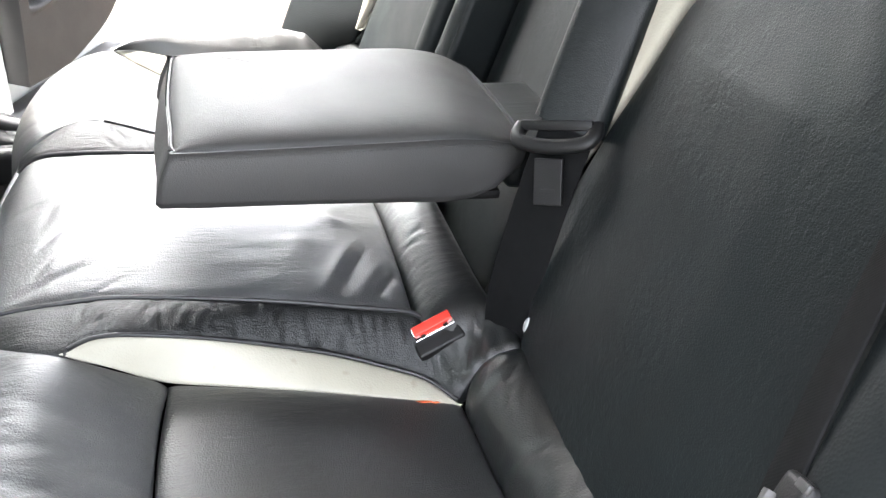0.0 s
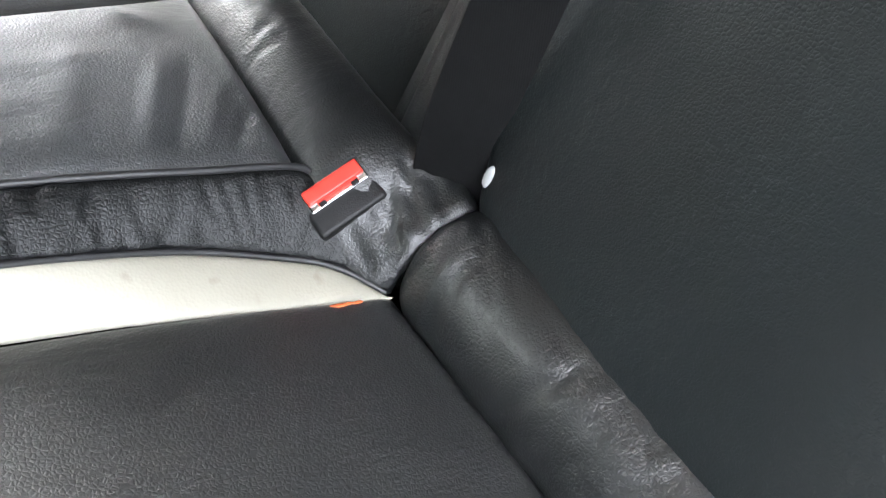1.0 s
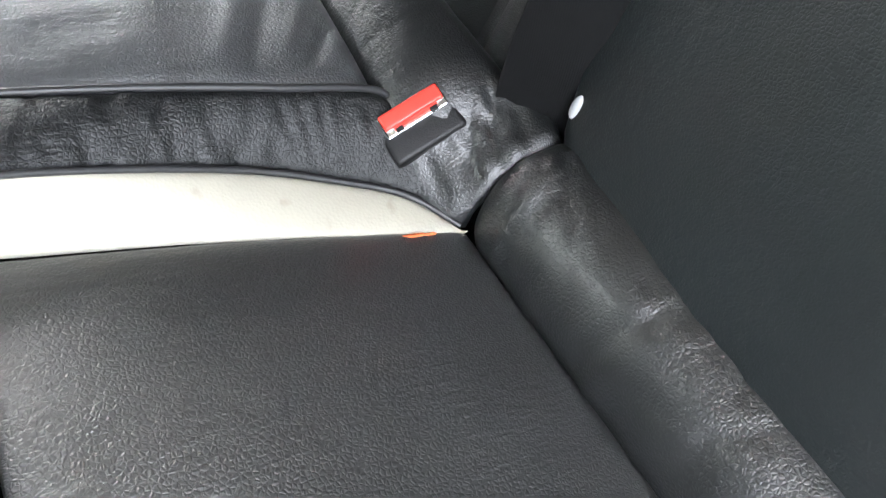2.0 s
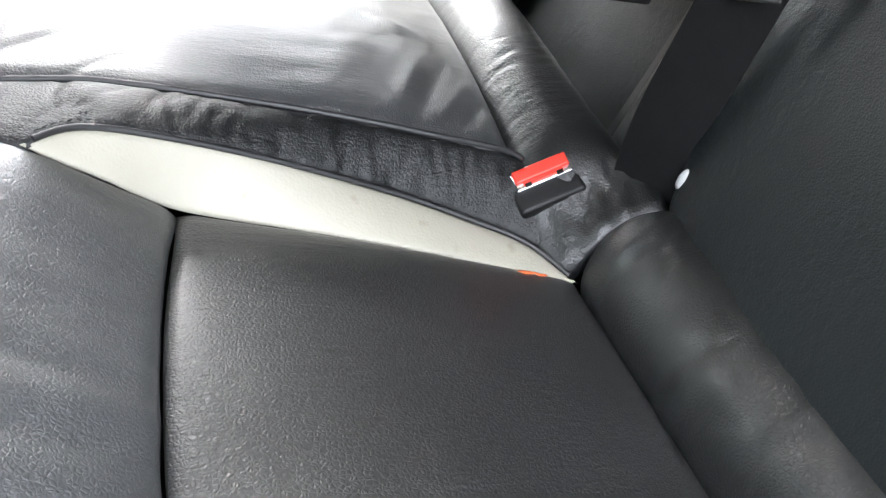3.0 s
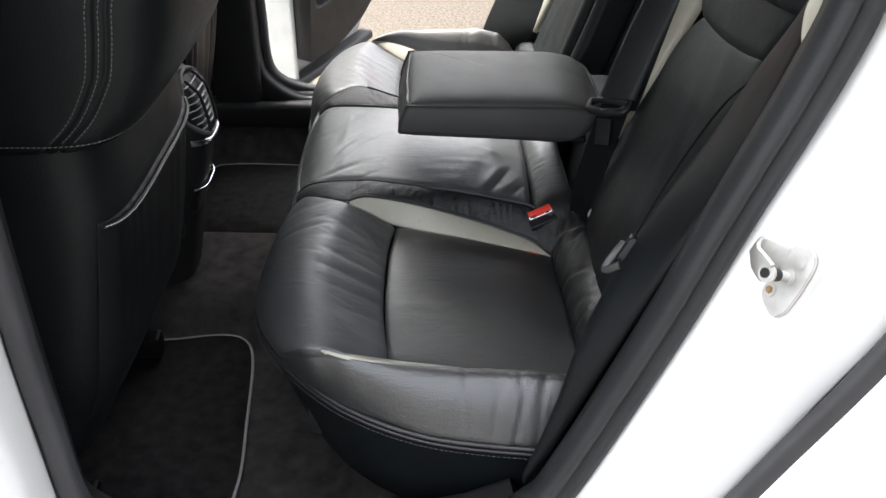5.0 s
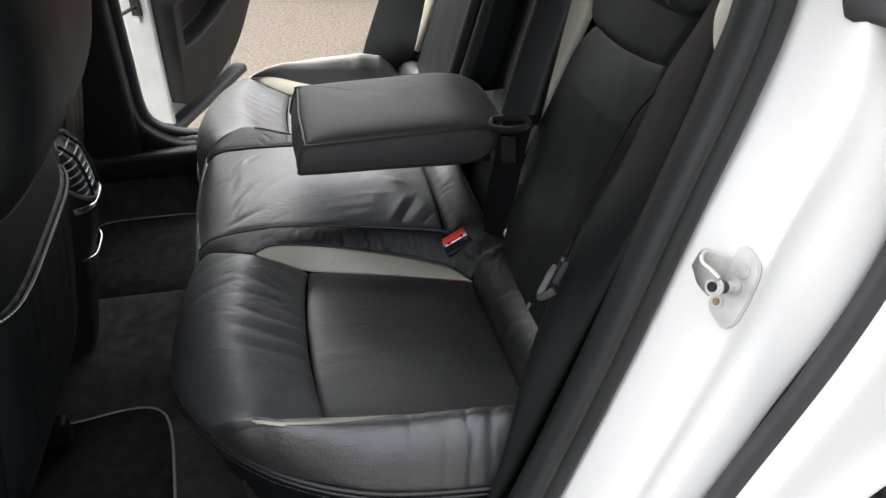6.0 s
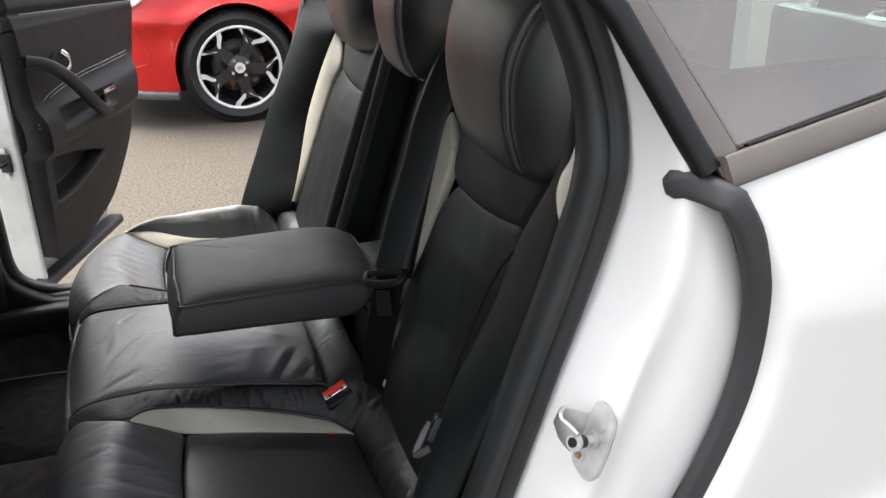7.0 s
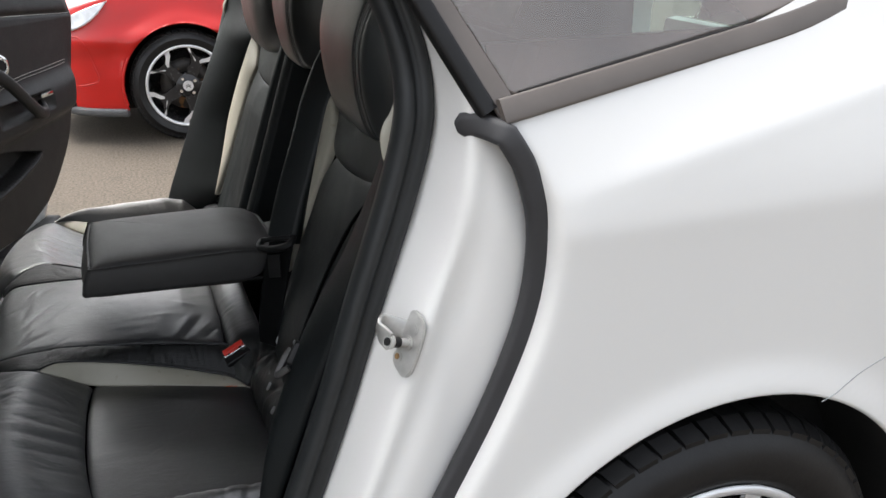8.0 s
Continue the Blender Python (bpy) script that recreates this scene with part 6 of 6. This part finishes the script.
# ---- open rear door of the far side ----
def far_door():
    d = thing("rear_door", "open white car door with a black trim panel", "car door")
    hinge = Vector((-0.645, 1.03, 0))
    leaf = Vector((0.43, 0.903, 0))
    inn = Vector((0.903, -0.43, 0))
    W = lambda s, z, o: tuple(hinge + leaf * s + inn * o + Vector((0, 0, z)))
    # outline of the leaf: front edge straight, bottom level, rear edge follows the wheel arch
    rear_edge = smooth_rows([(0.27, 0.40), (0.36, 0.465), (0.43, 0.54), (0.513, 0.600), (0.65, 0.645), (0.78, 0.672), (0.95, 0.705), (1.10, 0.715)])
    def leaf_sheet(off, s0=0.0, inset=0.0):
        def base(U, V):
            z = 0.275 + inset + (1.04 - 0.275 - inset) * V
            s = s0 + inset + (rear_edge(z) - 2 * inset - s0) * U
            q = np.array(hinge)[None, None] + s[..., None] * np.array(leaf) + np.array([0, 0, 1.0]) * z[..., None]
            o = off(U, V) if callable(off) else off
            return q + (np.array(inn) * (o if np.ndim(o) == 0 else o[..., None]))
        return base
    sheet("outer_skin", leaf_sheet(lambda U, V: -0.005 - 0.02 * np.sin(np.pi * V) + 0 * U), 20, 24, M_PAINT, d, tuple(-inn), "white outer skin", hem=0.004)
    sheet("inner_frame", leaf_sheet(0.045, 0.002, 0.004), 20, 24, M_SHADED_PAINT, d, tuple(inn), "white inner frame", hem=0.05)
    # hinge-side shut face
    def shut(U, V):
        z = 0.285 + 0.85 * V
        o = -0.005 + 0.088 * U
        return np.array(hinge)[None, None] + np.array(inn) * o[..., None] + np.array(leaf) * (-0.004 + 0.004 * np.sin(np.pi * U))[..., None] + np.array([0, 0, 1.0]) * z[..., None]
    sheet("shut_face", shut, 10, 30, M_SHADED_PAINT, d, tuple(-leaf), "white hinge-side face", hem=0.01)
    # black trim panel
    trim_edge = smooth_rows([(0.36, 0.10), (0.395, 0.25), (0.443, 0.370), (0.559, 0.505), (0.661, 0.568), (0.78, 0.605), (0.85, 0.628), (0.985, 0.668), (1.12, 0.690)])
    def trim(U, V):
        z = 0.372 + 0.73 * V
        s_ = 0.012 + (trim_edge(z) - 0.012) * U
        o = 0.128 + 0.016 * np.sin(np.pi * V) * (1 - U ** 6) - 0.05 * np.clip(V - 0.86, 0, 1) * 4
        P = np.array(hinge)[None, None] + s_[..., None] * np.array(leaf) + np.array([0, 0, 1.0]) * z[..., None] + np.array(inn) * o[..., None]
        P[..., 2] += -0.05 * V ** 3 * U
        return P
    def relief(P):
        s = (P - np.array(hinge)) @ np.array(leaf)
        z = P[..., 2]
        # arm ledge bulge above a level seam, hollow pocket below that narrows to the rear
        h = 0.034 / (1 + np.exp(-(z - (0.670 + 0.03 * s)) / 0.007)) / (1 + np.exp((z - (0.782 + 0.04 * (s - 0.06))) / 0.012))
        h = h * (1 - 0.75 * np.clip(1 - ((s - 0.24) / 0.16) ** 4, 0, 1) * np.clip(1 - ((z - 0.750) / 0.03) ** 4, 0, 1))
        far = np.clip((s - 0.045) / 0.285, 0, 1)
        tall = 0.060 * (1 - far ** 1.5) + 0.002
        inside = np.clip(1 - (2 * far - 1) ** 8, 0, 1) * np.clip(1 - ((z - 0.590) / tall) ** 6, 0, 1)
        h -= 0.055 * np.clip(inside * 1.6, 0, 1)
        h += 0.006 * np.exp(-((z - (0.590 - tall - 0.008)) / 0.006) ** 2) * np.clip(1 - (2 * far - 1) ** 8, 0, 1)
        h -= 0.007 * np.exp(-((z - (1.038 - 0.085 * s)) / 0.006) ** 2)
        h += 0.014 / (1 + np.exp(-(z - (1.040 - 0.085 * s)) / 0.008))
        return h * (1 - np.clip((s - trim_edge(z) + 0.05) / 0.045, 0, 1) ** 2)
    sheet("trim_panel", trim, 190, 230, M_TRIM, d, tuple(inn), "black moulded trim panel with a pocket", extra=relief, hem=0.075)
    T = lambda s, z, o: W(s - 0.062, z + 0.018, o + 0.037)
    # leather waist pad stitching and the double seam that sweeps up behind the handle
    stitches("trim_stitching", [T(s, 1.027 - 0.085 * s, 0.118) for s in np.linspace(0.08, 0.68, 40)], M_STITCH, d, 0.009, 0.006, 0.0009)
    for dz in (0, 0.010):
        seam = line([W(0.012, 0.745 + dz, 0.150), W(0.022, 0.775 + dz, 0.147), W(0.060, 0.800 + dz, 0.146), W(0.140, 0.818 + dz, 0.146), W(0.272, 0.830 + dz, 0.146), W(0.41, 0.832 + dz, 0.146), W(0.56, 0.835 + dz, 0.144)], 60)
        stitches("ledge_stitching", seam, M_STITCH, d, 0.008, 0.006, 0.0010)
    # pull handle
    hp = [T(0.085, 0.90, 0.105), T(0.115, 0.885, 0.145), T(0.18, 0.835, 0.163), T(0.26, 0.765, 0.163), T(0.33, 0.715, 0.155), T(0.385, 0.706, 0.140), T(0.41, 0.725, 0.118)]
    sweep("pull_handle", line(hp, 36), round_section(0.036, 0.028, 0.012, 4), M_TRIM, d, up=tuple(inn), label="black pull handle")
    frame_m = Matrix(((inn.x, leaf.x, 0), (inn.y, leaf.y, 0), (0, 0, 1))).to_4x4()
    part("release_bezel", cyl_bm(0.034, 0.010, Matrix.Translation(T(0.225, 0.870, 0.106)) @ frame_m @ Matrix.Rotation(radians(90), 4, "Y"), 24, 0.002), M_FOAM, d, smooth=True)
    lv = [T(0.235, 0.900, 0.115), T(0.256, 0.880, 0.122), T(0.258, 0.855, 0.120), T(0.240, 0.838, 0.113)]
    sweep("release_lever", line(lv, 14), round_section(0.014, 0.008, 0.003, 3), M_CHROME, d, up=tuple(inn), label="chrome release lever")
    part("switch", box_bm((0.012, 0.07, 0.012), T(0.415, 0.752, 0.136), 0.003, 2, Euler((0, 0, math.atan2(leaf.y, leaf.x) - math.pi / 2)).to_matrix()), M_CHROME, d, "chrome edged window switch", smooth=True)
    # weather strip along the foot, with its end
    fp = [W(s, 0.300 + 0.05 * s, 0.075) for s in np.linspace(-0.01, 0.44, 24)]
    sweep("foot_seal", np.array(fp), round_section(0.050, 0.030, 0.010, 4), M_RUBBER, d, up=(0, 0, 1), label="black rubber foot seal")
    # check strap and two bolts on the shut face
    part("check_strap", box_bm((0.09, 0.014, 0.006), W(-0.04, 0.655, 0.045), 0.002, 2, Euler((0, 0, math.atan2(leaf.y, leaf.x))).to_matrix()), M_PLASTIC, d, "black check strap")
    part("check_mount", box_bm((0.006, 0.030, 0.050), W(-0.008, 0.655, 0.045), 0.002, 2, Euler((0, 0, math.atan2(leaf.y, leaf.x))).to_matrix()), M_FOAM, d)
    for dz in (-0.036, 0.036):
        mat_r = Matrix.Translation(W(-0.008, 0.655 + dz, 0.045)) @ Matrix(((leaf.x, inn.x, 0), (leaf.y, inn.y, 0), (0, 0, 1))).to_4x4() @ Matrix.Rotation(radians(90), 4, "Y")
        part("bolt", cyl_bm(0.008, 0.008, mat_r, 6, 0.001), M_STEEL, d, "steel bolt")
    # window frame and glass
    fr = [W(0.02, 1.06, 0.06), W(0.05, 1.25, 0.10), W(0.14, 1.39, 0.15), W(0.4, 1.42, 0.16), W(0.60, 1.36, 0.14), W(0.68, 1.22, 0.10), W(0.70, 1.02, 0.06)]
    sweep("window_frame", line(fr, 60), round_section(0.05, 0.03, 0.008, 3), M_PLASTIC, d, up=tuple(inn), label="black window frame")
    def gl(U, V):
        z = 1.02 + 0.37 * V
        s = 0.05 + (0.63 - 0.05) * U * (1 - 0.12 * V) + 0.05 * V
        o = 0.05 + 0.10 * V
        return np.array(hinge)[None, None] + s[..., None] * np.array(leaf) + np.array([0, 0, 1.0]) * z[..., None] + np.array(inn) * o[..., None]
    sheet("pane", gl, 8, 8, M_GLASS, d, tuple(inn), "tinted glass pane", hem=0.004)


far_door()


# ---- red car parked beyond ----
def red_car():
    r = thing("hatchback", "red hatchback with black and silver alloy wheels parked alongside", "car")
    hx, hy = 0.255, 3.70
    yl, yr = 3.62, 5.30
    cz, cr = 0.322, 0.358
    xs_front, xs_rear = -0.62, 3.30
    top = smooth_rows([(-0.66, 0.62), (-0.45, 0.70), (-0.2, 0.80), (0.25, 0.905), (0.75, 0.965), (1.1, 0.99), (2.2, 1.0), (3.3, 0.98)])
    def side(U, V):
        x = xs_front + (xs_rear - xs_front) * U ** 1.5
        zl = 0.20 - 0.02 * np.clip((x - 0.6), 0, 1)
        z = zl + (top(x) - zl) * V
        nose = 0.62 * np.clip((-0.08 - x) / 0.56, 0, 1) ** 2.2
        y = yl + nose + 0.16 * np.clip((z - 0.62) / 0.4, 0, 1) ** 2 + 0.05 * np.clip(0.38 - z, 0, 1) - 0.03 * np.exp(-((z - 0.60 - 0.05 * x) / 0.06) ** 2)
        d = np.hypot(x - hx, z - cz)
        y = y - 0.03 * np.exp(-((d - cr) / 0.06) ** 2)
        return np.stack([x, y, z], -1)
    nx, nz = 170, 70
    U, V = np.meshgrid(np.linspace(0, 1, nx), np.linspace(0, 1, nz), indexing="ij")
    P = side(U, V)
    verts, faces = [], []
    for c0 in (hx, hx + 2.46):
        d = np.hypot(P[..., 0] - c0, P[..., 2] - cz)
        ins = d < cr
        f = np.where(ins, cr / np.maximum(d, 1e-6), 1)
        P[..., 0] = c0 + (P[..., 0] - c0) * f
        P[..., 2] = cz + (P[..., 2] - cz) * f
        if c0 == hx:
            in1 = ins
    allin = in1 | ins
    q = grid_faces(nx, nz)
    flat = allin.reshape(-1)
    q = q[~(flat[q].all(1))]
    n = np.cross(P[1, 0] - P[0, 0], P[0, 1] - P[0, 0])
    link_mesh("body_side", P.reshape(-1, 3), q if n[1] < 0 else q[:, ::-1], M_REDPAINT, r, "glossy red bodywork")
    # bonnet and nose
    def bonnet(U, V):
        x = xs_front + 0.02 + 1.75 * V
        a = U
        y0 = side(np.clip(((x - xs_front) / (xs_rear - xs_front)), 0, 1) ** (1 / 1.5), np.ones_like(V))[..., 1]
        y = y0 + (yr - 0.2 - y0) * a
        z = top(x) + 0.07 * np.sin(np.pi * a) ** 0.7
        return np.stack([x, y, z], -1)
    sheet("bonnet", bonnet, 30, 30, M_REDPAINT, r, (0, 0, 1), "red bonnet", hem=0.01)
    def nose(U, V):
        z = 0.20 + 0.43 * V
        y = yl + 0.60 + (yr - yl - 1.2) * U
        return np.stack([xs_front - 0.10 * np.sin(np.pi * U) - 0.03 * np.sin(np.pi * V), y, z], -1)
    sheet("front_bumper", nose, 20, 12, M_REDPAINT, r, (-1, 0, 0), "red front bumper", hem=0.02)
    # far flank, cabin and roof
    def flank(U, V):
        return np.stack([xs_front + 0.3 + 3.6 * U, yr + 0 * U, 0.2 + 0.75 * V], -1)
    sheet("far_flank", flank, 8, 6, M_REDPAINT, r, (0, 1, 0), hem=0.02)
    def cabin(U, V):
        x = 0.95 + 2.3 * U
        a = (V - 0.5) * 2
        hgt = 0.46 * np.clip(np.sin(np.pi * np.clip(U * 0.9 + 0.02, 0, 1)), 0, 1) ** 0.6
        z = 0.98 + hgt * (1 - 0.25 * np.abs(a) ** 6)
        y = (yl + yr) / 2 + a * (0.80 - 0.20 * hgt)
        return np.stack([x, y, z], -1)
    sheet("cabin_glass", cabin, 24, 20, M_RIMBLACK, r, (0, 0, 1), "dark glazed cabin", hem=0.01)
    # wheel arch liner and lip
    an = np.linspace(radians(-15), radians(195), 60)
    for c0 in (hx, hx + 2.46):
        V2 = []
        for rr, yy in ((cr - 0.002, yl - 0.01), (cr, yl + 0.12), (cr, yl + 0.30), (0.01, yl + 0.32)):
            V2 += [(c0 + rr * math.cos(a), yy, cz + rr * math.sin(a)) for a in an]
        link_mesh("wheel_arch_liner", V2, grid_faces(4, 60), M_FOAM, r, "black wheel arch liner")
        lip = np.array([(c0 + cr * math.cos(a), yl - 0.026, cz + cr * math.sin(a)) for a in an])
        sweep("arch_lip", lip, ring_section(0.008, 8), M_REDPAINT, r, up=(0, 1, 0))
    part("underbody", box_bm((3.6, 1.45, 0.10), (1.3, 4.50, 0.22), 0.02), M_FOAM, r)
    # grey lower lip below the bumper
    lipx = np.linspace(xs_front + 0.02, hx - cr + 0.01, 24)
    lp = side(((lipx - xs_front) / (xs_rear - xs_front))[None] ** (1 / 1.5), np.zeros((1, 24)))[0]
    sweep("bumper_lip", lp + np.array([0, -0.004, -0.012]), round_section(0.05, 0.045, 0.012, 3), M_DARKPLASTIC, r, label="grey plastic bumper lip")
    # headlamp wrapped round the corner
    def lamp(U, V):
        x = -0.60 + 0.49 * U
        zt = top(x) - 0.012 - 0.03 * (1 - U)
        zb = 0.60 + 0.09 * U + (zt - 0.69) * np.clip(U * 1.25 - 0.2, 0, 1) ** 3
        z = zb + (zt - zb) * V
        s = side(np.clip((x - xs_front) / (xs_rear - xs_front), 0, 1) ** (1 / 1.5), np.clip((z - 0.2) / (top(x) - 0.2), 0, 1))
        return s + np.array([-0.012, -0.018, 0])
    sheet("headlamp", lamp, 30, 14, M_LAMP, r, (-0.5, -1, 0), "clear headlamp", hem=0.03)
    # bumper side crease
    cr_l = [(-0.42, 0, 0.625), (-0.34, 0, 0.617), (-0.29, 0, 0.600), (-0.25, 0, 0.48), (-0.226, 0, 0.385), (-0.25, 0, 0.357), (-0.38, 0, 0.325)]
    p = line(cr_l, 40)
    s = side(np.clip((p[:, 0] - xs_front) / (xs_rear - xs_front), 0, 1)[None] ** (1 / 1.5), np.clip((p[:, 2] - 0.2) / (top(p[:, 0]) - 0.2), 0, 1)[None])[0]
    sweep("bumper_crease", s + np.array([0, -0.001, 0]), ring_section(0.004, 8, 0.6), M_REDPAINT, r, up=(0, 1, 0))
    wheel(r, (hx, hy - 0.005, 0.316), 0.316, 0.236, 0.205, 5, (1.117,))
    wheel(r, (hx + 2.46, hy - 0.005, 0.316), 0.316, 0.243, 0.205, 5, (0.6,))


red_car()
